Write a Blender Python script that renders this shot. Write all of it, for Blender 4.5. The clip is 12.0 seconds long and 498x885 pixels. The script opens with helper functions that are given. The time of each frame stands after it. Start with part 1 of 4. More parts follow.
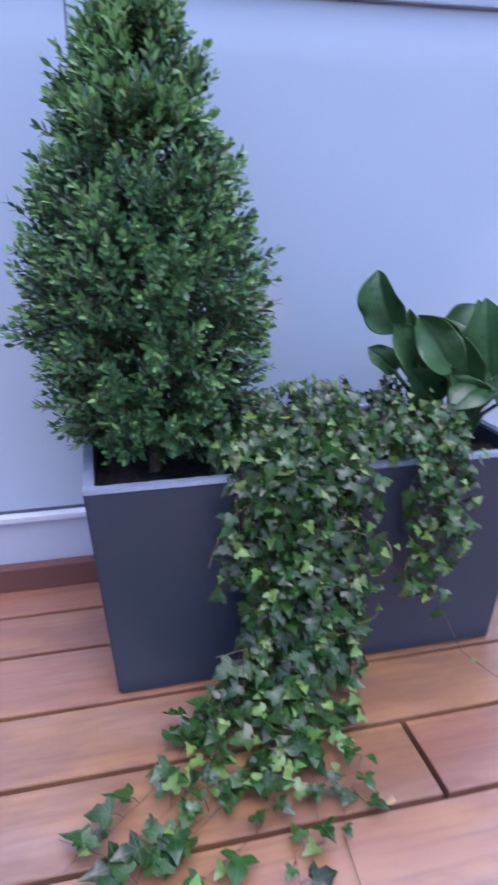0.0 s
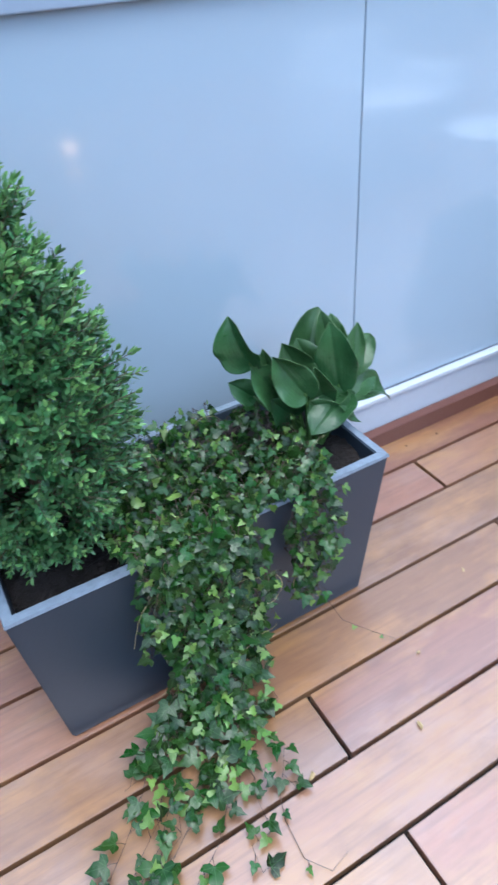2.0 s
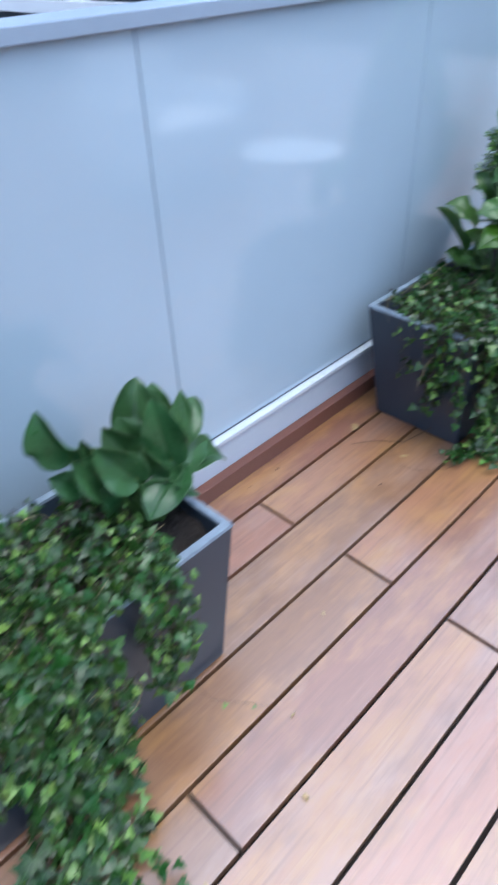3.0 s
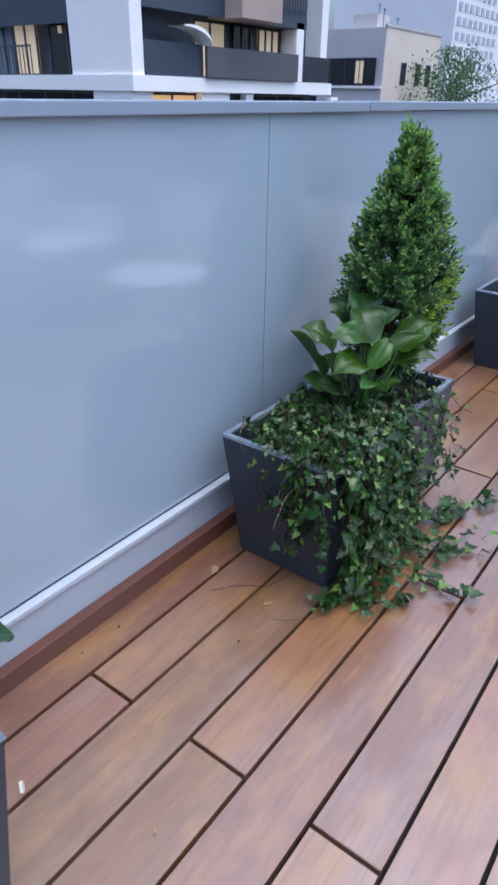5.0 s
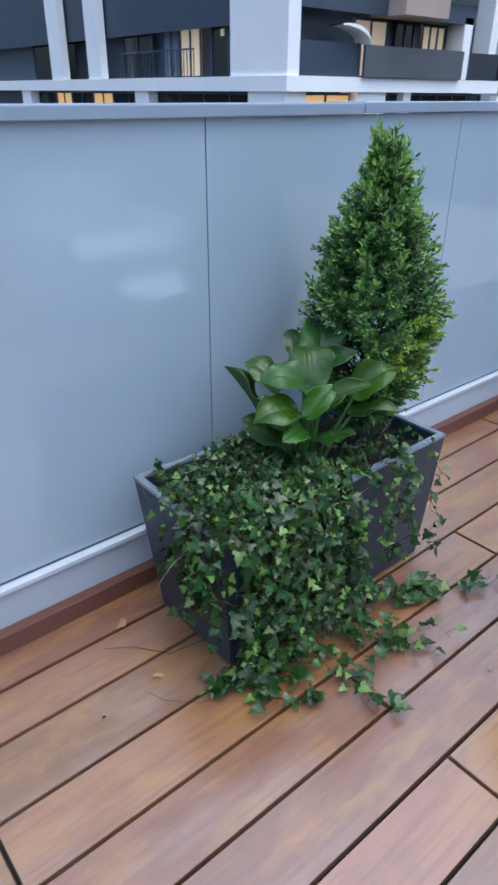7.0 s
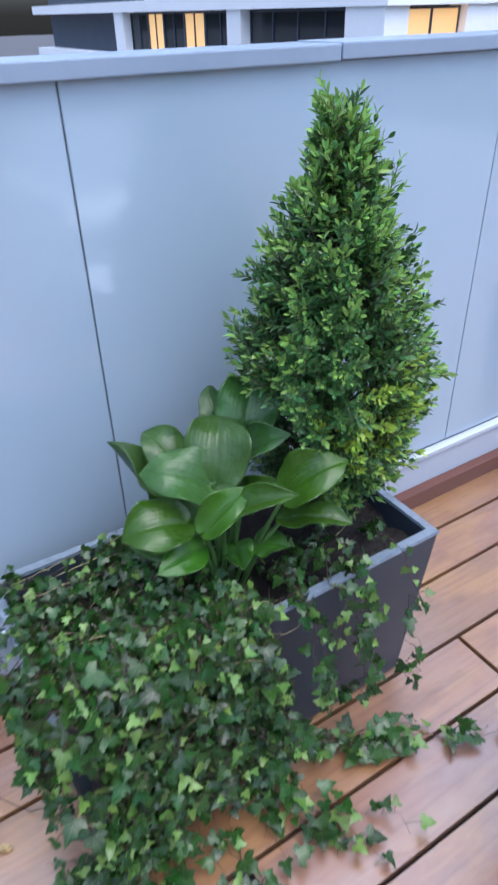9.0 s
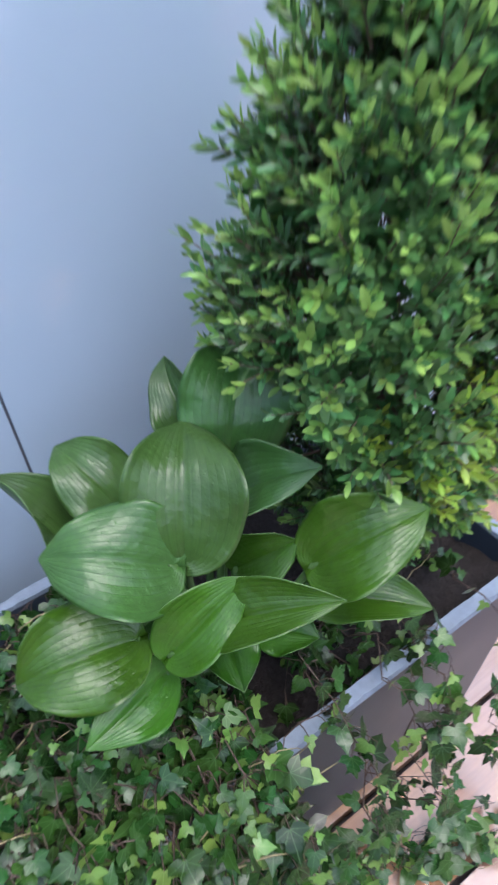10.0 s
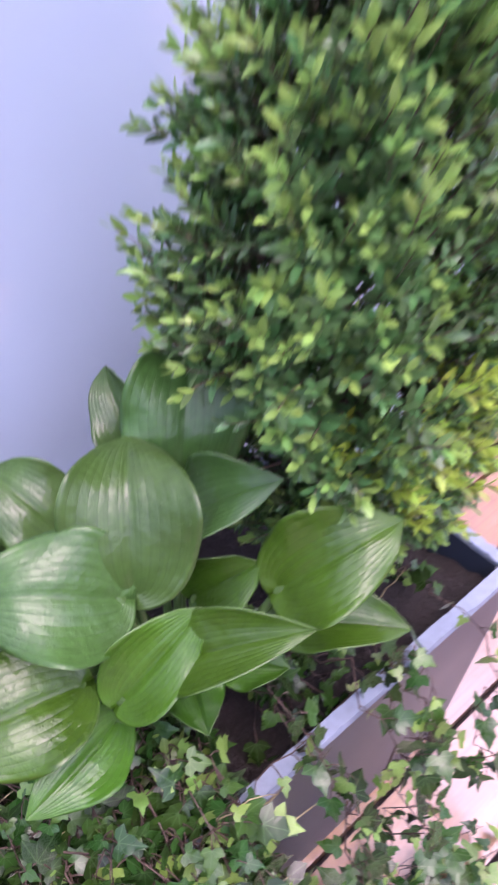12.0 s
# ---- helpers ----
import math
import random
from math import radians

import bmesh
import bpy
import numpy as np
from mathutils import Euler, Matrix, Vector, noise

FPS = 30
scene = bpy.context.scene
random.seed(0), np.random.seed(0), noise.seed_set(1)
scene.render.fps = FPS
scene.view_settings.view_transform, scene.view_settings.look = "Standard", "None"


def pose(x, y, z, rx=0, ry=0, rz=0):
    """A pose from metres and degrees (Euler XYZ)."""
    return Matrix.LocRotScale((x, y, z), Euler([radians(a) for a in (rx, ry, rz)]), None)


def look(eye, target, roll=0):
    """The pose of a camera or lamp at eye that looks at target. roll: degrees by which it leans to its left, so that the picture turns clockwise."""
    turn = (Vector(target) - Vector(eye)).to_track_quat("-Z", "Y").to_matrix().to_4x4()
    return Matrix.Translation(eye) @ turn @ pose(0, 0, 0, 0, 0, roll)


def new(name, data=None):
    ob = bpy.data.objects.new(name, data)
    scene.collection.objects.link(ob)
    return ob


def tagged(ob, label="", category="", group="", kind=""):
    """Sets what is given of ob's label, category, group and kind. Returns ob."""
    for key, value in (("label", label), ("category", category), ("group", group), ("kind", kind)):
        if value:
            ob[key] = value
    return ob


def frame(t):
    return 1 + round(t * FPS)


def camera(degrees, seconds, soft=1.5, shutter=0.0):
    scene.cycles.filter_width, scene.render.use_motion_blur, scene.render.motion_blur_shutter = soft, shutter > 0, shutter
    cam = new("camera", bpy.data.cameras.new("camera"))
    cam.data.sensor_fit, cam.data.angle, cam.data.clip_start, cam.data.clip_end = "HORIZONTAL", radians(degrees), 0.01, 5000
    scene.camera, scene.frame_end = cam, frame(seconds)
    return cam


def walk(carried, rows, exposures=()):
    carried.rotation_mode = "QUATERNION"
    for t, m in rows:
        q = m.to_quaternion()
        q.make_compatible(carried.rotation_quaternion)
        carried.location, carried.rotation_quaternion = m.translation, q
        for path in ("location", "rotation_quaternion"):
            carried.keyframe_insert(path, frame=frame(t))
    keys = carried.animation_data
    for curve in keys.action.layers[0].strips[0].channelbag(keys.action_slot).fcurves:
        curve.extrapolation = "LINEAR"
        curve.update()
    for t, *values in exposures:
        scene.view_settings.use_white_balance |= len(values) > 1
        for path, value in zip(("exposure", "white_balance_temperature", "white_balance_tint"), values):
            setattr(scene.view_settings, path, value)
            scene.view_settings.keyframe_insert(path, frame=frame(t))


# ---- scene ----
cam = camera(41.9, 12.0, soft=2.4, shutter=0.5)
PATH = [
    (0, (0.767, 0.561, 0.794), (1.19, 2.403, 0.141), -0.4),
    (0.5, (0.781, 0.551, 0.869), (1.344, 2.285, 0.045), -0.4),
    (1, (0.795, 0.626, 0.984), (1.397, 2.3, 0.071), -1.8),
    (1.5, (0.788, 0.671, 1.147), (1.409, 2.249, 0.086), -5.0),
    (2, (0.792, 0.719, 1.265), (1.514, 2.129, 0.044), -4.6),
    (2.5, (0.798, 0.769, 1.317), (1.636, 2.021, 0.002), -3.5),
    (3, (0.913, 0.828, 1.328), (2.007, 1.958, 0.092), -2.8),
    (3.5, (1.064, 0.892, 1.334), (2.369, 1.853, 0.161), -0.3),
    (5.3, (1.29, 0.828, 1.23), (2.705, 1.915, 0.326), 0.9),
    (5.5, (1.354, 0.805, 1.234), (2.728, 1.941, 0.327), -0.4),
    (6, (1.507, 0.763, 1.24), (2.821, 1.965, 0.329), -1.5),
    (6.5, (1.637, 0.703, 1.248), (2.9, 1.962, 0.343), -0.9),
    (7, (1.802, 0.629, 1.246), (2.94, 1.974, 0.299), 0.4),
    (7.5, (1.94, 0.623, 1.24), (3.042, 1.978, 0.266), 1.0),
    (7.7, (2.01, 0.636, 1.244), (3.071, 2.029, 0.278), 0.9),
    (9.3, (2.549, 1.012, 1.28), (3.395, 2.392, 0.105), -1.0),
    (9.5, (2.612, 1.123, 1.248), (3.448, 2.458, 0.016), -0.7),
    (10, (2.724, 1.318, 1.106), (3.486, 2.523, -0.296), -3.6),
    (10.5, (2.769, 1.395, 0.961), (3.505, 2.558, -0.49), -4.4),
    (11, (2.777, 1.437, 0.882), (3.489, 2.607, -0.576), -5.6),
    (11.5, (2.764, 1.416, 0.92), (3.532, 2.585, -0.509), -4.8),
    (12, (2.754, 1.347, 1.062), (3.625, 2.512, -0.311), -2.9),
]
walk(cam, [(t, look(eye, target, roll)) for t, eye, target, roll in PATH],
     [(0.0, 1.0, 5150.0, 30.0), (0.5, 1.2, 5100.0, 22.0), (1.5, 1.2, 5150.0, 6.0), (2.5, 1.12, 5250.0, 5.0), (3.5, 0.9, 5350.0, 6.0),
      (5.5, 0.58, 5450.0, 11.0), (7.5, 0.62, 5400.0, 4.0), (9.3, 1.1, 5400.0, 12.0), (10.5, 1.42, 5850.0, 20.0), (12.0, 1.76, 5950.0, 46.0)])

# ---- light ----
world = bpy.data.worlds.new("overcast_evening")
world.use_nodes = True
scene.world = world
wt = world.node_tree
sky = wt.nodes.new("ShaderNodeTexSky")
sky.sky_type = "NISHITA"
sky.sun_disc = False
sky.sun_elevation = radians(74)
sky.sun_rotation = radians(165)
sky.dust_density = 6.0
sky.ozone_density = 1.5
wt.links.new(sky.outputs[0], wt.nodes["Background"].inputs[0])
wt.nodes["Background"].inputs[1].default_value = 0.15
sun = new("sun", bpy.data.lights.new("sun", "SUN"))
sun.data.energy, sun.data.angle, sun.data.color = 0.95, radians(124), (0.97, 0.98, 1.0)
sun.matrix_world = look((0.5, -1.9, 8.5), (0, 0, 0))


# ---- materials ----
def material(name, base, rough=0.5, metal=0.0, vary=0.12, scale=6.0, fine=60.0, bump=0.15, bump_scale=80.0,
             stretch=(1, 1, 1), per="", spread=0.0, hue=0.0, translucent=0.0, spec=0.5, rough_vary=0.1, depth=0.002):
    m = bpy.data.materials.new(name)
    m.use_nodes = True
    nt = m.node_tree
    n, l = nt.nodes, nt.links
    p = n["Principled BSDF"]
    co = n.new("ShaderNodeTexCoord")
    mp = n.new("ShaderNodeMapping")
    mp.inputs["Scale"].default_value = stretch
    l.new(co.outputs["Object"], mp.inputs["Vector"])

    def noise_at(s, detail=4.0):
        t = n.new("ShaderNodeTexNoise")
        t.inputs["Scale"].default_value, t.inputs["Detail"].default_value = s, detail
        l.new(mp.outputs[0], t.inputs["Vector"])
        return t.outputs["Fac"]

    def math_node(op, a, b):
        t = n.new("ShaderNodeMath")
        t.operation = op
        for k, v in enumerate((a, b)):
            if isinstance(v, (int, float)):
                t.inputs[k].default_value = v
            else:
                l.new(v, t.inputs[k])
        return t.outputs[0]

    big, small = noise_at(scale), noise_at(fine, 6.0)
    mixed = math_node("ADD", math_node("MULTIPLY", math_node("SUBTRACT", big, 0.5), 2.2 * vary),
                      math_node("MULTIPLY", math_node("SUBTRACT", small, 0.5), 1.4 * vary))
    value = math_node("ADD", mixed, 1.0)
    hsv = n.new("ShaderNodeHueSaturation")
    hsv.inputs["Color"].default_value = (*base, 1)
    if per:
        if per == "object":
            r = n.new("ShaderNodeObjectInfo").outputs["Random"]
        else:
            r = n.new("ShaderNodeNewGeometry").outputs["Random Per Island"]
        value = math_node("MULTIPLY", value, math_node("ADD", math_node("MULTIPLY", r, 2 * spread), 1 - spread))
        if hue:
            r2 = math_node("FRACT", math_node("MULTIPLY", r, 7.31), 0.0)
            l.new(math_node("ADD", math_node("MULTIPLY", math_node("SUBTRACT", r2, 0.5), 2 * hue), 0.5), hsv.inputs["Hue"])
    l.new(value, hsv.inputs["Value"])
    l.new(hsv.outputs[0], p.inputs["Base Color"])
    p.inputs["Metallic"].default_value = metal
    p.inputs["Specular IOR Level"].default_value = spec
    l.new(math_node("ADD", math_node("MULTIPLY", math_node("SUBTRACT", big, 0.5), 2 * rough_vary), rough), p.inputs["Roughness"])
    if bump:
        b = n.new("ShaderNodeBump")
        b.inputs["Strength"].default_value, b.inputs["Distance"].default_value = bump, depth
        l.new(noise_at(bump_scale, 5.0), b.inputs["Height"])
        l.new(b.outputs[0], p.inputs["Normal"])
    if translucent:
        tr = n.new("ShaderNodeBsdfTranslucent")
        l.new(hsv.outputs[0], tr.inputs["Color"])
        mix = n.new("ShaderNodeMixShader")
        mix.inputs[0].default_value = translucent
        l.new(p.outputs[0], mix.inputs[1])
        l.new(tr.outputs[0], mix.inputs[2])
        l.new(mix.outputs[0], n["Material Output"].inputs["Surface"])
    return m


M_BOARD = material("deck_board", (0.21, 0.098, 0.050), 0.34, vary=0.16, scale=2.2, fine=18, stretch=(1, 7, 1), spec=0.6, bump=0.25, bump_scale=26,
                   per="object", spread=0.2, hue=0.012, rough_vary=0.12, depth=0.001)
M_BOARD.node_tree.nodes["Principled BSDF"].inputs["Coat Weight"].default_value = 0.9
M_BOARD.node_tree.nodes["Principled BSDF"].inputs["Coat Roughness"].default_value = 0.22
M_BOARD.node_tree.nodes["Principled BSDF"].inputs["Coat IOR"].default_value = 1.9


def mottle_boards(m):
    """Yellowish, reddish and grey weathering in long soft patches, and thin dark scratches along the grain."""
    n, l = m.node_tree.nodes, m.node_tree.links
    p = n["Principled BSDF"]
    base = p.inputs["Base Color"].links[0].from_socket
    co, mp = n.new("ShaderNodeTexCoord"), n.new("ShaderNodeMapping")
    info, add = n.new("ShaderNodeObjectInfo"), n.new("ShaderNodeVectorMath")
    l.new(co.outputs["Object"], add.inputs[0])
    l.new(info.outputs["Location"], add.inputs[1])
    l.new(add.outputs[0], mp.inputs["Vector"])
    mp.inputs["Scale"].default_value = (1.0, 2.6, 1.0)

    def patch(scale, lo, hi, tint, amount, col, stretch=None):
        src = mp.outputs[0]
        if stretch:
            m2 = n.new("ShaderNodeMapping")
            m2.inputs["Scale"].default_value = stretch
            l.new(add.outputs[0], m2.inputs["Vector"])
            src = m2.outputs[0]
        t = n.new("ShaderNodeTexNoise")
        t.inputs["Scale"].default_value, t.inputs["Detail"].default_value, t.inputs["Roughness"].default_value = scale, 6.0, 0.62
        l.new(src, t.inputs["Vector"])
        r = n.new("ShaderNodeMapRange")
        r.inputs["From Min"].default_value, r.inputs["From Max"].default_value, r.inputs["To Max"].default_value = lo, hi, amount
        l.new(t.outputs["Fac"], r.inputs["Value"])
        x = n.new("ShaderNodeMixRGB")
        l.new(r.outputs[0], x.inputs[0])
        l.new(col, x.inputs[1])
        x.inputs[2].default_value = (*tint, 1)
        return x.outputs[0]

    c = patch(2.6, 0.47, 0.62, (0.29, 0.150, 0.052), 0.85, base)
    c = patch(1.7, 0.52, 0.68, (0.25, 0.165, 0.135), 0.6, c)
    c = patch(4.5, 0.52, 0.68, (0.125, 0.055, 0.030), 0.4, c)
    c = patch(22, 0.50, 0.66, (0.12, 0.055, 0.032), 0.36, c, (0.12, 3.2, 1.0))
    c = patch(60, 0.55, 0.70, (0.34, 0.21, 0.13), 0.16, c, (0.06, 1.6, 1.0))
    l.new(c, p.inputs["Base Color"])


mottle_boards(M_BOARD)
M_UNDER = material("under_deck", (0.03, 0.022, 0.018), 0.9)
M_PANEL = material("grey_panel", (0.335, 0.425, 0.505), 0.08, vary=0.03, scale=1.2, fine=9, bump=0.03, bump_scale=5, rough_vary=0.02, depth=0.003, spec=1.0)
M_METAL = material("grey_metal", (0.40, 0.45, 0.52), 0.38, vary=0.06, scale=3, fine=50, bump=0.05)
M_CAP = material("cap_metal", (0.25, 0.31, 0.39), 0.4, vary=0.06, scale=3, fine=50, bump=0.05)
M_LEDGE = material("pale_ledge", (0.47, 0.52, 0.58), 0.4, vary=0.1, scale=8, fine=60, bump=0.08)
M_SEAL = material("dark_seal", (0.09, 0.10, 0.115), 0.6)
M_SKIRT = material("brown_skirting", (0.11, 0.045, 0.032), 0.4, vary=0.12, scale=3, fine=40, stretch=(1, 5, 5))
M_PLANTER = material("grey_planter", (0.021, 0.031, 0.047), 0.42, vary=0.1, scale=5, fine=90, bump=0.2, bump_scale=160, rough_vary=0.08, depth=0.0006)
M_RIM = material("worn_rim", (0.16, 0.20, 0.25), 0.55, vary=0.35, scale=14, fine=90, bump=0.25, bump_scale=120)
M_SOIL = material("potting_soil", (0.010, 0.007, 0.0055), 0.95, vary=0.5, scale=30, fine=160, bump=1.0, bump_scale=110, depth=0.008)
M_LEAF = material("box_leaf", (0.062, 0.150, 0.040), 0.32, vary=0.15, scale=9, fine=120, bump=0, per="island", spread=0.4, hue=0.02, translucent=0.14)
M_LEAF_DEEP = material("box_leaf_deep", (0.052, 0.138, 0.044), 0.34, vary=0.15, scale=9, fine=120, bump=0, per="island", spread=0.4, hue=0.015, translucent=0.13)
M_YOUNG_DEEP = material("box_young_leaf_deep", (0.14, 0.29, 0.082), 0.34, vary=0.12, scale=9, fine=120, bump=0, per="island", spread=0.35, hue=0.015, translucent=0.25)
M_YOUNG = material("box_young_leaf", (0.20, 0.36, 0.075), 0.34, vary=0.12, scale=9, fine=120, bump=0, per="island", spread=0.3, hue=0.02, translucent=0.3)
M_YELLOW = material("box_yellow_leaf", (0.30, 0.46, 0.055), 0.4, vary=0.12, scale=9, fine=120, bump=0, per="island", spread=0.3, hue=0.02, translucent=0.3)
M_TWIG = material("twig", (0.10, 0.07, 0.045), 0.8, vary=0.3, scale=40, fine=200)
M_IVY = material("ivy_leaf", (0.0155, 0.048, 0.007), 0.28, vary=0.25, scale=30, fine=200, bump=0.2, bump_scale=140, per="object", spread=0.6, hue=0.02, translucent=0.10, spec=0.36)
M_IVY_DENSE = material("ivy_leaf_dense", (0.0155, 0.048, 0.007), 0.28, vary=0.25, scale=30, fine=200, bump=0.2, bump_scale=140, per="island", spread=0.6, hue=0.02, translucent=0.10, spec=0.36)
M_IVY_YOUNG = material("ivy_young_leaf", (0.11, 0.205, 0.036), 0.35, vary=0.2, scale=30, fine=200, bump=0.1, bump_scale=140, per="island", spread=0.35, hue=0.02, translucent=0.25)
M_STEM = material("ivy_stem", (0.055, 0.034, 0.022), 0.7, vary=0.3, scale=40, fine=200)


def add_veins(m, tint, amount=0.55):
    """Pale midrib and side veins over an ivy leaf, from its own flat coordinates."""
    n, l = m.node_tree.nodes, m.node_tree.links
    p = n["Principled BSDF"]
    sep = n.new("ShaderNodeSeparateXYZ")
    l.new(n.new("ShaderNodeUVMap").outputs[0], sep.inputs[0])

    def op(kind, a, b=0.0):
        t = n.new("ShaderNodeMath")
        t.operation = kind
        for k, v in enumerate((a, b)):
            if isinstance(v, (int, float)):
                t.inputs[k].default_value = v
            else:
                l.new(v, t.inputs[k])
        return t.outputs[0]

    u = op("ABSOLUTE", op("SUBTRACT", sep.outputs[0], 0.5))
    v = op("SUBTRACT", sep.outputs[1], 0.2)
    side_vein = op("ABSOLUTE", op("SUBTRACT", op("MULTIPLY", u, 0.77), op("MULTIPLY", v, 0.64)))
    low_vein = op("ABSOLUTE", op("SUBTRACT", op("MULTIPLY", v, 0.97), op("MULTIPLY", u, 0.24)))
    near = op("MINIMUM", u, op("MINIMUM", side_vein, low_vein))
    ramp = n.new("ShaderNodeMapRange")
    ramp.inputs["From Min"].default_value, ramp.inputs["From Max"].default_value = 0.022, 0.006
    ramp.inputs["To Max"].default_value = amount
    l.new(near, ramp.inputs["Value"])
    mix = n.new("ShaderNodeMixRGB")
    l.new(ramp.outputs[0], mix.inputs[0])
    l.new(p.inputs["Base Color"].links[0].from_socket, mix.inputs[1])
    mix.inputs[2].default_value = (*tint, 1)
    l.new(mix.outputs[0], p.inputs["Base Color"])


for m in (M_IVY, M_IVY_DENSE):
    add_veins(m, (0.08, 0.15, 0.055), 0.45)
add_veins(M_IVY_YOUNG, (0.22, 0.32, 0.10), 0.4)


# ---- building blocks ----
def link_mesh(name, verts, faces, mats, parent=None, label="", index=None, smooth=False, uvs=None):
    me = bpy.data.meshes.new(name)
    me.from_pydata([tuple(v) for v in verts], [], [tuple(f) for f in faces])
    for m in mats if isinstance(mats, (list, tuple)) else (mats,):
        me.materials.append(m)
    if index is not None:
        me.polygons.foreach_set("material_index", np.asarray(index, dtype=np.int32))
    if smooth:
        me.polygons.foreach_set("use_smooth", np.ones(len(me.polygons), dtype=bool))
    if uvs is not None:
        layer = me.uv_layers.new(name="UVMap")
        at = np.empty(len(me.loops), dtype=np.int32)
        me.loops.foreach_get("vertex_index", at)
        layer.data.foreach_set("uv", np.asarray(uvs, dtype=np.float32)[at].ravel())
    me.update()
    ob = new(name, me)
    ob.parent = parent
    if label:
        tagged(ob, label)
    return ob


def part(name, bm, mat, parent, label=""):
    me = bpy.data.meshes.new(name)
    bm.to_mesh(me)
    bm.free()
    me.materials.append(mat)
    ob = new(name, me)
    ob.parent = parent
    if label:
        tagged(ob, label)
    return ob


def box_bm(x0, y0, z0, x1, y1, z1, bevel=0.0):
    bm = bmesh.new()
    bmesh.ops.create_cube(bm, size=1.0, matrix=Matrix.Translation(((x0 + x1) / 2, (y0 + y1) / 2, (z0 + z1) / 2)) @ Matrix.Diagonal((x1 - x0, y1 - y0, z1 - z0, 1)))
    if bevel:
        bmesh.ops.bevel(bm, geom=bm.edges[:], offset=bevel, segments=2, profile=0.6, affect="EDGES")
    return bm


def box(name, x0, y0, z0, x1, y1, z1, mat, parent=None, bevel=0.0, label=""):
    return part(name, box_bm(x0, y0, z0, x1, y1, z1, bevel), mat, parent, label)


def empty(name, label, category, group="", kind="", at=(0, 0, 0)):
    ob = new(name)
    ob.location = at
    ob.empty_display_size = 0.1
    return tagged(ob, label, category, group, kind)


def tube(points, radius, sides=5, taper=0.6):
    """Vertices and faces of a thin round stem along points."""
    pts = [Vector(p) for p in points]
    vs, fs = [], []
    for k, p in enumerate(pts):
        d = (pts[min(k + 1, len(pts) - 1)] - pts[max(k - 1, 0)]).normalized()
        a = d.orthogonal().normalized()
        b = d.cross(a)
        r = radius * (1 - (1 - taper) * k / max(1, len(pts) - 1))
        for s in range(sides):
            w = 2 * math.pi * s / sides
            vs.append(p + r * (math.cos(w) * a + math.sin(w) * b))
        if k:
            for s in range(sides):
                fs.append(((k - 1) * sides + s, (k - 1) * sides + (s + 1) % sides, k * sides + (s + 1) % sides, k * sides + s))
    return vs, fs


# ---- parapet wall ----
WALL_Y = 1.97
X0, X1 = -2.2, 9.5
SEAM, PITCH = 1.776, 1.022
wall = tagged(new("wall_north"), "glossy grey panelled terrace parapet with a metal cap", "wall", kind="structure")
box("core", X0, WALL_Y + 0.012, -0.3, X1, WALL_Y + 0.11, 1.19, M_METAL, wall)
k0 = math.floor((X0 - SEAM) / PITCH)
for k in range(k0, int((X1 - SEAM) / PITCH) + 1):
    a, b = max(X0, SEAM + k * PITCH), min(X1, SEAM + (k + 1) * PITCH)
    box("panel", a + 0.0016, WALL_Y, 0.179, b - 0.0016, WALL_Y + 0.010, 1.196, M_PANEL, wall, 0.0015)
    box("joint_seal", a - 0.0015, WALL_Y + 0.0045, 0.174, a + 0.0015, WALL_Y + 0.0115, 1.19, M_SEAL, wall)
for a, b, up in ((X0, 0.34, 0.0), (0.343, 3.33, 0.0), (3.333, 6.3, 0.002), (6.303, X1, 0.0)):
    box("metal_cap", a, WALL_Y - 0.016, 1.196 + up, b, WALL_Y + 0.13, 1.224 + up, M_CAP, wall, 0.003)
box("bottom_seal", X0, WALL_Y + 0.003, 0.1705, X1, WALL_Y + 0.0105, 0.1785, M_SEAL, wall)
box("bottom_ledge", X0, WALL_Y - 0.022, 0.156, X1, WALL_Y + 0.011, 0.170, M_LEDGE, wall, 0.002)
box("base_band", X0, WALL_Y - 0.012, 0.0, X1, WALL_Y + 0.011, 0.1555, M_METAL, wall)
skirt = tagged(box("baseboard", X0, WALL_Y - 0.045, 0.0, X1, WALL_Y - 0.0125, 0.055, M_SKIRT, None, 0.003),
               "dark brown skirting board along the parapet", "skirting", kind="structure")

# house side and ends of the terrace, behind and beside the walk
M_HOUSE = material("house_render", (0.5, 0.48, 0.46), 0.8, vary=0.1, scale=2, fine=60, bump=0.3, bump_scale=90)
M_GLASS = material("dark_window_glass", (0.03, 0.035, 0.04), 0.05, vary=0.0, bump=0)
house = tagged(new("wall_south"), "plain rendered house wall behind the terrace", "wall", kind="structure")
box("masonry", X0 - 0.2, -5.3, -0.3, X1, -5.0, 2.6, M_HOUSE, house)
side = tagged(box("wall_west", X0 - 0.2, -5.0, -0.3, X0, WALL_Y + 0.13, 1.22, M_METAL), "plain grey end wall of the terrace", "wall", kind="structure")

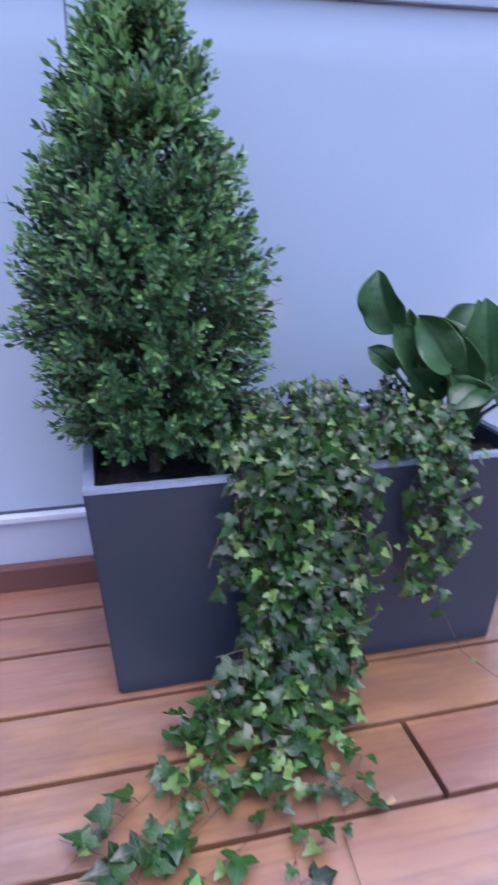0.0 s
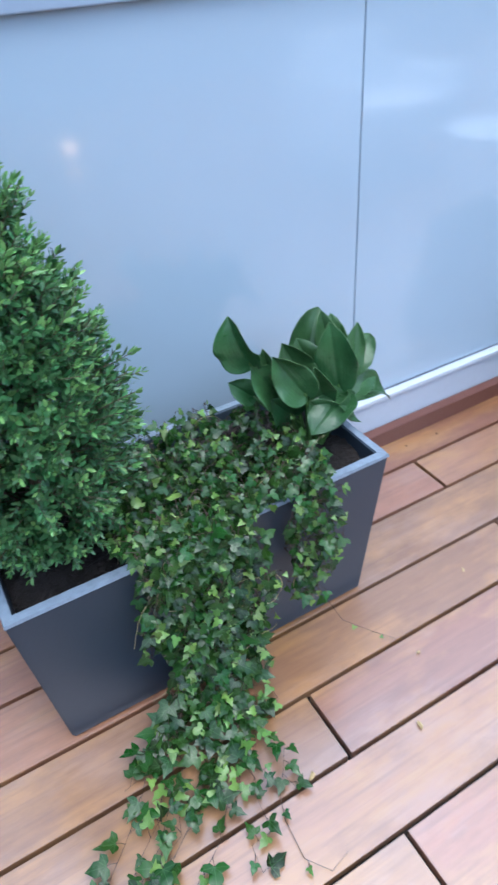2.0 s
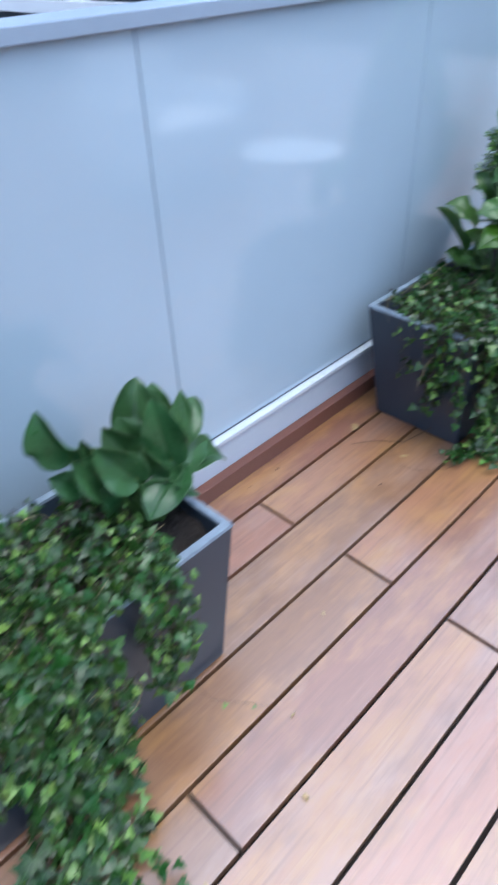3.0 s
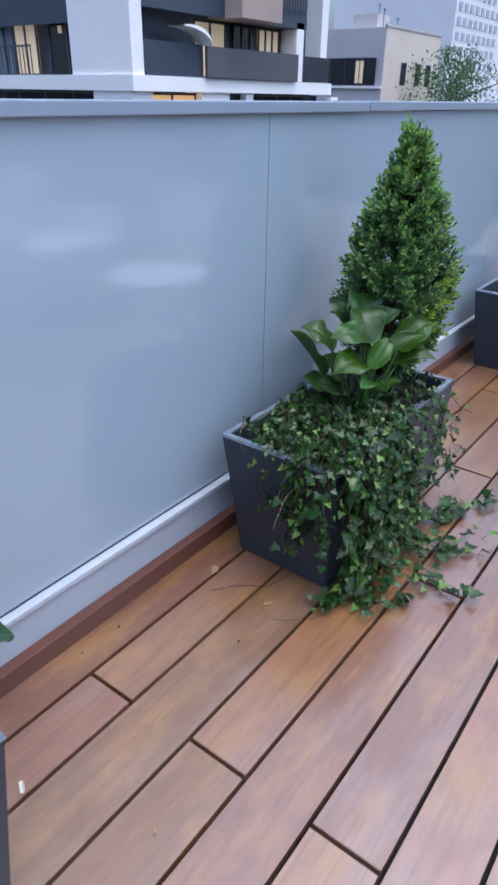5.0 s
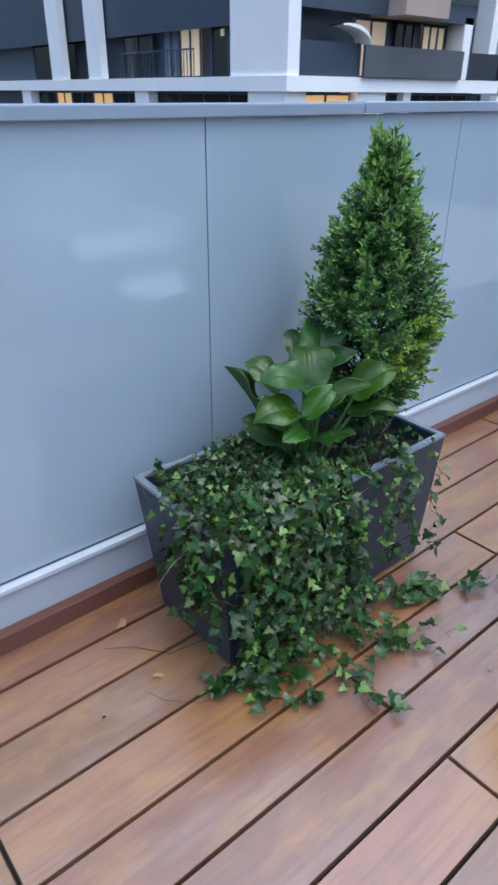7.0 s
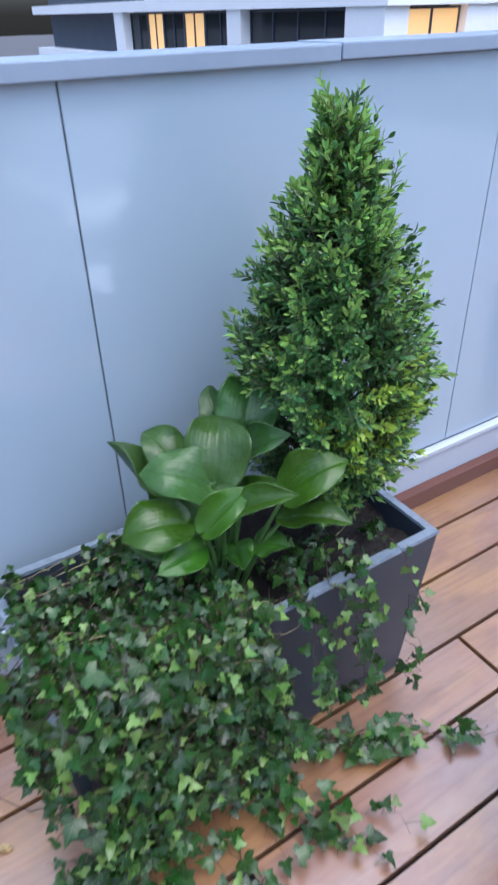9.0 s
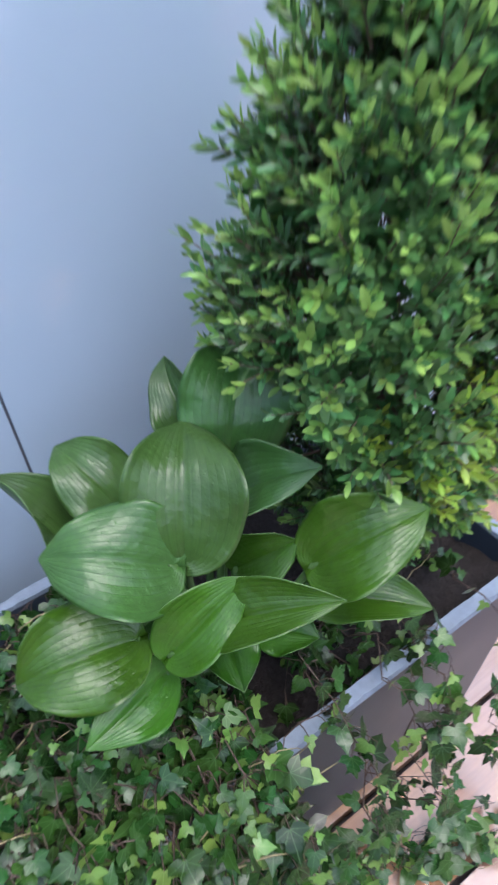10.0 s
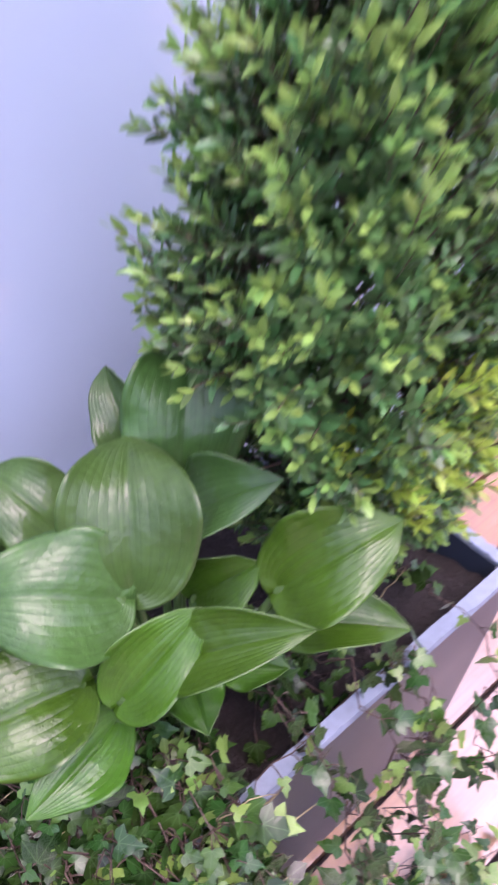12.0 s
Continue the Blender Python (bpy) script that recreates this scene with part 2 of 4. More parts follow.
# ---- deck ----
LINES = [1.934, 1.821, 1.681, 1.513, 1.358, 1.204, 1.049, 0.899]
while LINES[-1] > -4.85:
    LINES.append(LINES[-1] - 0.152)
GAP = 0.0095
deck = tagged(new("floor"), "reddish-brown terrace deck boards with dark open joints", "deck", kind="structure")
under = tagged(box("under_floor", X0, -5.0, -0.30, X1, WALL_Y, -0.032, M_UNDER), "dark ground under the deck boards", "floor", kind="structure")
meshes = {}
for k in range(len(LINES) - 1):
    y1, y0 = LINES[k], LINES[k + 1]
    if k == 0:
        joint = 1.21
    elif k == 1:
        joint = 1.903
    else:
        joint = 1.208 if k % 2 == 0 else 1.912
    w = y1 - y0 - GAP
    for i in range(-3, 6):
        a, b = joint + 1.51 * i, joint + 1.51 * (i + 1)
        a, b = max(a, X0), min(b, X1)
        if b - a < 0.1:
            continue
        key = (round(w, 4), round(b - a, 3))
        if key not in meshes:
            me = bpy.data.meshes.new("deck_board")
            bm = box_bm(-(b - a) / 2 + GAP / 2, -w / 2, -0.024, (b - a) / 2 - GAP / 2, w / 2, 0.0)
            bmesh.ops.bevel(bm, geom=[e for e in bm.edges if all(v.co.z > -0.01 for v in e.verts)], offset=0.0014, segments=2, affect="EDGES")
            bm.to_mesh(me)
            bm.free()
            me.materials.append(M_BOARD)
            meshes[key] = me
        ob = new("deck_board", meshes[key])
        ob.location = ((a + b) / 2, (y0 + y1) / 2, random.uniform(-0.0012, 0.0))
        ob.rotation_euler = (0, 0, random.choice((0, math.pi)))
        ob.parent = deck


# ---- planters ----
def planter(x, label):
    """Tapered box open at the top; its left top corner stands at x."""
    root = empty("planter", label, "planter", "grey planters along the parapet", at=(x, 1.70, 0))
    top, bot = (0.0, -0.178, 0.808, 0.186), (0.030, -0.172, 0.754, 0.135)
    H, T = 0.393, 0.019

    def ring(r, z, inset=0.0):
        return [(r[0] + inset, r[1] + inset, z), (r[2] - inset, r[1] + inset, z), (r[2] - inset, r[3] - inset, z), (r[0] + inset, r[3] - inset, z)]

    low = [b + (t - b) * 0.62 for t, b in zip(top, bot)]
    vs = ring(bot, 0.0) + ring(top, H) + ring(top, H, T) + ring(low, 0.25, T) + ring(low, 0.25, T)
    fs = [(0, 3, 2, 1)]
    for k in range(4):
        j = (k + 1) % 4
        fs += [(k, j, 4 + j, 4 + k), (4 + k, 4 + j, 8 + j, 8 + k), (8 + k, 8 + j, 12 + j, 12 + k)]
    fs.append((12, 13, 14, 15))
    bm = bmesh.new()
    bv = [bm.verts.new(v) for v in vs[:16]]
    for f in fs:
        bm.faces.new([bv[i] for i in f])
    bmesh.ops.bevel(bm, geom=[e for e in bm.edges], offset=0.004, segments=2, affect="EDGES")
    bmesh.ops.recalc_face_normals(bm, faces=bm.faces[:])
    body = part("body", bm, M_PLANTER, root)
    for p in body.data.polygons:
        p.use_smooth = False
    # worn pale rim with small chips, one strip along each side
    rng = random.Random(int(x * 100))
    corners = [(top[0], top[1]), (top[2], top[1]), (top[2], top[3]), (top[0], top[3])]
    inner = [(top[0] + T, top[1] + T), (top[2] - T, top[1] + T), (top[2] - T, top[3] - T), (top[0] + T, top[3] - T)]
    for k in range(4):
        a, b = Vector((*corners[k], 0)), Vector((*corners[(k + 1) % 4], 0))
        c, d = Vector((*inner[k], 0)), Vector((*inner[(k + 1) % 4], 0))
        steps = int((b - a).length / 0.006)
        rv, rf = [], []
        for s in range(steps + 1):
            f = s / steps
            o, q = a.lerp(b, f), c.lerp(d, f)
            out_dir = (o - q).normalized()
            chip = max(0.0, noise.noise((f * 23 + k * 7 + x, x, 0)) - 0.28) * 0.010 + max(0.0, noise.noise((f * 70, k + x, 3)) - 0.2) * 0.005
            o2, q2 = o - out_dir * (0.0012 + chip), q + out_dir * (0.001 + 0.6 * rng.uniform(0, chip + 0.001))
            z = H + 0.0022 + 0.0006 * noise.noise((f * 40, k, x))
            rv += [(o.x + out_dir.x * 0.0012, o.y + out_dir.y * 0.0012, H - 0.005), (o2.x, o2.y, z), (q2.x, q2.y, z), (q.x, q.y, H - 0.006)]
            if s:
                e = 4 * s
                rf += [(e - 4 + w, e + w, e + w + 1, e - 3 + w) for w in range(3)]
        link_mesh("rim", rv, rf, M_RIM, root, "worn pale grey rim")
    return root


def soil(x, seed):
    rng = random.Random(seed)
    nx, ny = 64, 28
    vs, fs = [], []
    for j in range(ny + 1):
        for i in range(nx + 1):
            px, py = 0.017 + 0.778 * i / nx, -0.162 + 0.334 * j / ny
            z = 0.352 + 0.020 * noise.noise((px * 9 + seed, py * 9, 0)) + 0.012 * noise.noise((px * 40, py * 40, seed)) + rng.uniform(-0.003, 0.003)
            vs.append((x + px, 1.70 + py, z))
    for j in range(ny):
        for i in range(nx):
            a = j * (nx + 1) + i
            fs.append((a, a + 1, a + nx + 2, a + nx + 1))
    return tagged(link_mesh("soil", vs, fs, M_SOIL, smooth=True), "dark damp potting soil in the planter", "soil", kind="stuff")


PLANTERS = (0.722, 2.484, 4.50)
for k, x in enumerate(PLANTERS):
    planter(x, ("dark grey tapered planter holding a shrub, ivy and a hosta", "dark grey tapered planter with worn pale rim by the parapet",
                "dark grey tapered planter at the far end of the deck")[k])
    soil(x, k + 3)


# ---- foliage helpers ----
LEAF_V = np.array([(0, 0, 0), (0, 0.5, 0.0), (0, 1, -0.06), (0.14, 0.22, 0.02), (0.205, 0.55, 0.05), (0.115, 0.86, 0.0),
                   (-0.14, 0.22, 0.02), (-0.205, 0.55, 0.05), (-0.115, 0.86, 0.0)])
LEAF_F = np.array([(0, 3, 1), (3, 4, 1), (4, 5, 1), (5, 2, 1), (0, 1, 6), (6, 1, 7), (7, 1, 8), (8, 1, 2)])


def frame_from(direction, up):
    """Columns: side, along, normal."""
    y = Vector(direction).normalized()
    z = Vector(up) - y * Vector(up).dot(y)
    z = z.normalized() if z.length > 1e-4 else y.orthogonal().normalized()
    return np.array(Matrix((y.cross(z), y, z)).transposed())


def sprig(rng, young):
    """A short box twig of paired leaves along +z: vertices, faces, material numbers."""
    vs, fs, ms = [], [], []
    length, pairs = rng.uniform(0.048, 0.068), rng.randint(5, 7)
    tv, tf = tube([(0, 0, 0), (0.002, 0, length * 0.5), (0, 0.001, length)], 0.0011, 3)
    vs += [np.array(v) for v in tv]
    fs += [tuple(f) for f in tf]
    ms += [2] * len(tf)
    for k in range(pairs):
        z = length * (0.22 + 0.78 * k / (pairs - 1))
        turn = k * math.pi / 2 + rng.uniform(-0.4, 0.4)
        for s in (0, math.pi):
            w = turn + s
            rise = 0.45 + 0.8 * k / pairs + rng.uniform(-0.2, 0.25)
            d = (math.cos(w) * math.cos(rise), math.sin(w) * math.cos(rise), math.sin(rise))
            size = rng.uniform(0.0145, 0.0205) * (1.0 if k < pairs - 1 else 0.8)
            R = frame_from(d, (0, 0, 1) if rise < 1.2 else (math.cos(w), math.sin(w), 0.1))
            base = len(vs)
            vs += list((LEAF_V * size * np.array((rng.uniform(0.85, 1.1), 1, 1.0))) @ R.T + np.array((0, 0, z)))
            fs += [tuple(int(i) + base for i in f) for f in LEAF_F]
            ms += [1 if (k >= pairs - young) else 0] * len(LEAF_F)
    return np.array(vs), fs, ms


def profile_at(profile, z):
    for (z0, r0), (z1, r1) in zip(profile, profile[1:]):
        if z0 <= z <= z1:
            return r0 + (r1 - r0) * (z - z0) / (z1 - z0)
    return 0.0


def box_shrub(cx, cy, profile, count, seed, label, near, yellow=None, singles=300, loose=16, leaf=None, young=None, clear=None):
    rng = random.Random(seed)
    root = empty("boxwood_shrub", label, "shrub", "clipped box shrubs", at=(cx, cy, profile[0][0] - 0.06))
    off = np.array((cx, cy, profile[0][0] - 0.06))
    base_z = off[2]
    kinds = [sprig(rng, y) for y in (0, 0, 1, 1, 1, 2, 2)]
    shared = []
    leaf, young = leaf or M_LEAF, young or M_YOUNG
    for mats in ((leaf, young, M_TWIG), (M_YELLOW, M_YELLOW, M_TWIG), (young, young, M_TWIG)):
        row = []
        for v, f, m in kinds:
            me = bpy.data.meshes.new("sprig")
            me.from_pydata([tuple(p) for p in v], [], f)
            for q in mats:
                me.materials.append(q)
            me.polygons.foreach_set("material_index", np.array(m, dtype=np.int32))
            me.polygons.foreach_set("use_smooth", np.ones(len(f), dtype=bool))
            row.append(me)
        shared.append(row)
    zs = [p[0] for p in profile]
    V, F, MI, n, made = [], [], [], 0, 0
    top_r = max(r for _, r in profile)
    near = Vector(near).normalized()
    placed = []
    while len(placed) < count:
        z = rng.uniform(zs[0], zs[-1])
        r = profile_at(profile, z)
        if rng.random() > (r + 0.02) / top_r:
            continue
        a = rng.uniform(0, 2 * math.pi)
        lump = 1 + 0.17 * noise.noise((math.cos(a) * 3, math.sin(a) * 3, z * 12 + seed)) + 0.05 * noise.noise((math.cos(a) * 9, math.sin(a) * 9, z * 30))
        if noise.noise((math.cos(a) * 4.5 * r / 0.2, math.sin(a) * 4.5 * r / 0.2, z * 17 + seed)) < -0.14:
            continue
        d = 1.0 - abs(rng.gauss(0, 0.15))
        if rng.random() < 0.2:
            d = rng.uniform(0.4, 0.8)
        if rng.random() < 0.03:
            d += rng.uniform(0.0, 0.12)
        rr = max(0.0, r * lump * d - 0.052)
        p = Vector((cx + rr * math.cos(a), cy + rr * math.sin(a), z + rng.uniform(-0.015, 0.015)))
        if clear and (p - Vector(clear[:3])).length < clear[3]:
            continue
        lift = 0.35 + 1.2 * max(0, (z - zs[0]) / (zs[-1] - zs[0])) ** 1.5
        out = Vector((math.cos(a), math.sin(a), lift + rng.uniform(-0.35, 0.45))) + Vector([rng.gauss(0, 0.22) for _ in range(3)])
        placed.append((p, out.normalized(), rng.randrange(len(kinds)), rng.uniform(0, 6.28), rng.uniform(0.8, 1.2), rr / max(r, 1e-3)))
    order = sorted(range(count), key=lambda i: -(placed[i][5] + 0.6 * (Vector((placed[i][0].x - cx, placed[i][0].y - cy, 0)) / top_r).dot(near)))
    alone = set(order[:: 2][:singles])
    for i, (p, d, kind, spin, size, _) in enumerate(placed):
        is_yellow = yellow is not None and (p - Vector(yellow[:3])).length < yellow[3] * rng.uniform(0.0, 1.3)
        q = d.to_track_quat("Z", "Y").to_matrix() @ Euler((0, 0, spin)).to_matrix()
        high = (p.z - zs[0]) / (zs[-1] - zs[0])
        is_fresh = not is_yellow and rng.random() < 1.3 * (high - 0.5)
        if i in alone:
            ob = new("sprig", shared[1 if is_yellow else 2 if is_fresh else 0][kind])
            ob.parent = root
            ob.matrix_local = Matrix.Translation(p - Vector(off)) @ q.to_4x4() @ Matrix.Scale(size, 4)
            continue
        v, f, m = kinds[kind]
        V.append((v * size) @ np.array(q).T + np.array(p) - off)
        F += [tuple(k + n for k in face) for face in f]
        MI += [3 if is_yellow and k < 2 else 1 if is_fresh and k == 0 else k for k in m]
        n += len(v)
    for k in range(loose):
        a, r = rng.uniform(0, 6.28), rng.uniform(0.0, 0.07)
        q = Vector((cx + r * math.cos(a), cy + r * math.sin(a), zs[-1] - 0.03 - 1.5 * r + rng.uniform(-0.04, 0.02)))
        d = Vector((0.5 * r / 0.09 * math.cos(a), 0.5 * r / 0.09 * math.sin(a), 1.6)).normalized()
        for s in range(rng.randint(1, 2)):
            v, f, m = kinds[rng.randrange(4, 7)]
            R = np.array(d.to_track_quat("Z", "Y").to_matrix())
            V.append((v * rng.uniform(0.95, 1.25)) @ R.T + np.array(q) - off)
            F += [tuple(i + n for i in face) for face in f]
            MI += [1 if i == 0 and rng.random() < 0.6 else i for i in m]
            n += len(v)
            q = q + d * 0.03
    tagged(link_mesh("foliage", np.concatenate(V), F, (leaf, young, M_TWIG, M_YELLOW), root, index=MI, smooth=True), "dense small oval leaves", kind="stuff")
    # trunk and inner branches
    tv, tf = tube([(0, 0, 0), (0.006, 0.004, 0.15), (0, 0, (zs[-1] - base_z) * 0.85)], 0.014, 7, 0.25)
    bv, bf = list(tv), list(tf)
    for k in range(45):
        z = rng.uniform(zs[0] + 0.01, zs[-1] - 0.1)
        a = rng.uniform(0, 6.28)
        r = profile_at(profile, z) * 0.68
        q0 = (0, 0, max(0.02, z - base_z - 0.5 * r))
        v, f = tube([q0, (0.5 * r * math.cos(a), 0.5 * r * math.sin(a), z - base_z - 0.1 * r), (r * math.cos(a), r * math.sin(a), z - base_z + 0.1 * r)], 0.003, 4, 0.4)
        bf += [tuple(i + len(bv) for i in face) for face in f]
        bv += v
    link_mesh("trunk", bv, bf, M_TWIG, root, "thin brown branching trunk", smooth=True)
    return root


PROFILE_A = [(0.405, 0.12), (0.45, 0.165), (0.52, 0.195), (0.61, 0.218), (0.7, 0.204), (0.8, 0.178), (0.92, 0.138), (0.99, 0.112), (1.06, 0.083), (1.11, 0.05)]
PROFILE_B = [(0.42, 0.07), (0.48, 0.115), (0.56, 0.165), (0.67, 0.188), (0.78, 0.174), (0.91, 0.128), (1.0, 0.092), (1.055, 0.062), (1.105, 0.036), (1.13, 0.014)]
box_shrub(0.850, 1.70, PROFILE_A, 2900, 11, "dense conical clipped box shrub, mid green", (0.1, -1, 0), leaf=M_LEAF_DEEP, young=M_YOUNG_DEEP)
box_shrub(3.132, 1.70, PROFILE_B, 2450, 23, "conical box shrub with bright green shoots and a yellowish patch", (-0.6, -1, 0), yellow=(3.14, 1.53, 0.66, 0.105), loose=18, clear=(2.985, 1.70, 0.62, 0.105))
box_shrub(5.18, 1.70, PROFILE_B, 900, 31, "dark conical box shrub in the far planter", (-1, -0.6, 0), singles=60)


# ---- hostas ----
def hosta_material(name, base):
    m = material(name, base, 0.31, vary=0.34, scale=20, fine=140, bump=0, per="object", spread=0.18, hue=0.012, translucent=0.22, rough_vary=0.10)
    nt = m.node_tree
    n, l = nt.nodes, nt.links
    uv = n.new("ShaderNodeUVMap")
    sep = n.new("ShaderNodeSeparateXYZ")
    l.new(uv.outputs[0], sep.inputs[0])
    wave = n.new("ShaderNodeMath")
    wave.operation = "MULTIPLY"
    wave.inputs[1].default_value = math.pi * 14
    l.new(sep.outputs[0], wave.inputs[0])
    sine = n.new("ShaderNodeMath")
    sine.operation = "SINE"
    l.new(wave.outputs[0], sine.inputs[0])
    ridge_abs = n.new("ShaderNodeMath")
    ridge_abs.operation = "ABSOLUTE"
    l.new(sine.outputs[0], ridge_abs.inputs[0])
    ridge = n.new("ShaderNodeMath")
    ridge.operation = "POWER"
    ridge.inputs[1].default_value = 0.6
    l.new(ridge_abs.outputs[0], ridge.inputs[0])
    b = n.new("ShaderNodeBump")
    b.inputs["Strength"].default_value, b.inputs["Distance"].default_value = 0.24, 0.0011
    l.new(ridge.outputs[0], b.inputs["Height"])
    swell = n.new("ShaderNodeTexNoise")
    swell.inputs["Scale"].default_value, swell.inputs["Detail"].default_value = 38.0, 4.0
    b0 = n.new("ShaderNodeBump")
    b0.inputs["Strength"].default_value, b0.inputs["Distance"].default_value = 0.75, 0.005
    l.new(swell.outputs["Fac"], b0.inputs["Height"])
    l.new(b0.outputs[0], b.inputs["Normal"])
    drops = n.new("ShaderNodeTexVoronoi")
    drops.inputs["Scale"].default_value = 120
    co = n.new("ShaderNodeTexCoord")
    l.new(co.outputs["Object"], drops.inputs["Vector"])
    l.new(co.outputs["Object"], swell.inputs["Vector"])
    ramp = n.new("ShaderNodeMapRange")
    ramp.inputs["From Min"].default_value, ramp.inputs["From Max"].default_value = 0.16, 0.1
    l.new(drops.outputs["Distance"], ramp.inputs["Value"])
    b2 = n.new("ShaderNodeBump")
    b2.inputs["Strength"].default_value, b2.inputs["Distance"].default_value = 0.3, 0.0012
    l.new(ramp.outputs[0], b2.inputs["Height"])
    l.new(b.outputs[0], b2.inputs["Normal"])
    p = n["Principled BSDF"]
    l.new(b2.outputs[0], p.inputs["Normal"])
    # fine streaks along the ribs, darker between them, paler midrib
    st = n.new("ShaderNodeMapping")
    st.inputs["Scale"].default_value = (60.0, 1.6, 1.0)
    l.new(uv.outputs[0], st.inputs["Vector"])
    streak = n.new("ShaderNodeTexNoise")
    streak.inputs["Scale"].default_value, streak.inputs["Detail"].default_value = 1.0, 3.0
    l.new(st.outputs[0], streak.inputs["Vector"])
    rng_node = n.new("ShaderNodeMapRange")
    rng_node.inputs["From Min"].default_value, rng_node.inputs["From Max"].default_value = 0.3, 0.7
    rng_node.inputs["To Min"].default_value, rng_node.inputs["To Max"].default_value = 0.86, 1.10
    l.new(streak.outputs["Fac"], rng_node.inputs["Value"])
    mul = n.new("ShaderNodeMixRGB")
    mul.blend_type, mul.inputs[0].default_value = "MULTIPLY", 1.0
    l.new(p.inputs["Base Color"].links[0].from_socket, mul.inputs[1])
    l.new(rng_node.outputs[0], mul.inputs[2])
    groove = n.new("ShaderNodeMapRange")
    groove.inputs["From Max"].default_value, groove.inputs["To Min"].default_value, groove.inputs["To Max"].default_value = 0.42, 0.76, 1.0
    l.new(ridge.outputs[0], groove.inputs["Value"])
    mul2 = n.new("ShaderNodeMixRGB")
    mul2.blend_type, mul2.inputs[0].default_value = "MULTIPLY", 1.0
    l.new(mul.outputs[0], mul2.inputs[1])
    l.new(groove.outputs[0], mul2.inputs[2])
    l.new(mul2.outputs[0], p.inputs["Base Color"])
    return m


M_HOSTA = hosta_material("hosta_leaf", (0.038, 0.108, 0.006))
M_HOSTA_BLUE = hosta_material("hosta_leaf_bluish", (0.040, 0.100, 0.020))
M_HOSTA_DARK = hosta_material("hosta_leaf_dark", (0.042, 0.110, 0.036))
M_HOSTA_EDGE = material("hosta_leaf_edge", (0.09, 0.17, 0.05), 0.45, vary=0.1, bump=0)
M_PETIOLE = material("hosta_stalk", (0.05, 0.11, 0.025), 0.45, vary=0.15, bump=0.1)


def hosta_leaf(root, foot, base, tip, up, width, bend=0.12, cup=0.18, wave=0.05, mat=None, seed=0, point=0.4, droop=0.0):
    """A ribbed oval leaf from base to tip, facing up, on a stalk from foot."""
    rng = random.Random(seed)
    o = Vector(root.location)
    base, tip, foot = Vector(base) - o, Vector(tip) - o, Vector(foot) - o
    L = (tip - base).length
    R = Matrix(frame_from(tip - base, up).tolist())
    nu, nv = 24, 26
    vs, fs, uvs = [], [], []
    ph = rng.uniform(0, 6)
    for j in range(nv + 1):
        v = 0.5 - 0.5 * math.cos(math.pi * j / nv)
        q = v ** 0.72
        blunt = math.sqrt(max(0.0, 1 - (2 * q - 1) ** 2)) * (1 - 0.55 * max(0.0, (v - 0.9) / 0.1) ** 0.8)
        sharp = max(0.0, math.sin(math.pi * v ** 0.66)) ** 0.8 * (1 - 0.3 * max(0.0, (v - 0.7) / 0.3))
        half = 0.5 * width * ((1 - point) * blunt + point * sharp)
        open_up = half / (0.5 * width)
        for i in range(nu + 1):
            u = 2 * i / nu - 1
            x = half * u
            back = -0.10 * L * (abs(u) ** 1.6) * max(0, 1 - v / 0.25)
            z = cup * width * (abs(u) ** 1.6) * open_up ** 0.7 + bend * L * 4 * v * (1 - v)
            z -= droop * L * max(0.0, v - 0.62) ** 2 * 4
            z += wave * width * (abs(u) ** 3) * math.sin(6.3 * v + ph + (1.3 if u > 0 else 0)) * open_up * min(1.0, v / 0.35) - 0.004 * math.exp(-(u / 0.07) ** 2) * open_up
            # crinkled margin and slow uneven swells across the blade
            z += 0.020 * width * (abs(u) ** 4) * math.sin(17 * v + 2.1 * ph + (0.8 if u > 0 else 0)) * math.sin(math.pi * v)
            z += 0.018 * width * math.sin(4.1 * u + 3 * v + ph) * math.sin(math.pi * v)
            vs.append(base + R @ Vector((x, v * L + back, z)))
            uvs.append((u * 0.5 + 0.5, v))
    # keep the blade's base on the stalk
    shift = vs[nu // 2] - base
    vs = [p - shift for p in vs]
    for j in range(nv):
        for i in range(nu):
            a = j * (nu + 1) + i
            fs.append((a, a + 1, a + nu + 2, a + nu + 1))
    me = bpy.data.meshes.new("leaf")
    me.from_pydata([tuple(p) for p in vs], [], fs)
    me.materials.append(mat or M_HOSTA)
    me.materials.append(M_HOSTA_EDGE)
    layer = me.uv_layers.new(name="UVMap")
    for lp in me.loops:
        layer.data[lp.index].uv = uvs[lp.vertex_index]
    me.polygons.foreach_set("use_smooth", np.ones(len(fs), dtype=bool))
    ob = new("leaf", me)
    ob.parent = root
    sol = ob.modifiers.new("thick", "SOLIDIFY")
    sol.thickness, sol.offset, sol.material_offset_rim = 0.0006, 0.0, 1
    mid = foot.lerp(base, 0.55) + Vector((0, 0, 0.02))
    tv, tf = tube([foot, mid, base, base + (tip - base) * 0.05], 0.0055, 6, 0.55)
    link_mesh("stalk", tv, tf, M_PETIOLE, root, smooth=True)
    return ob


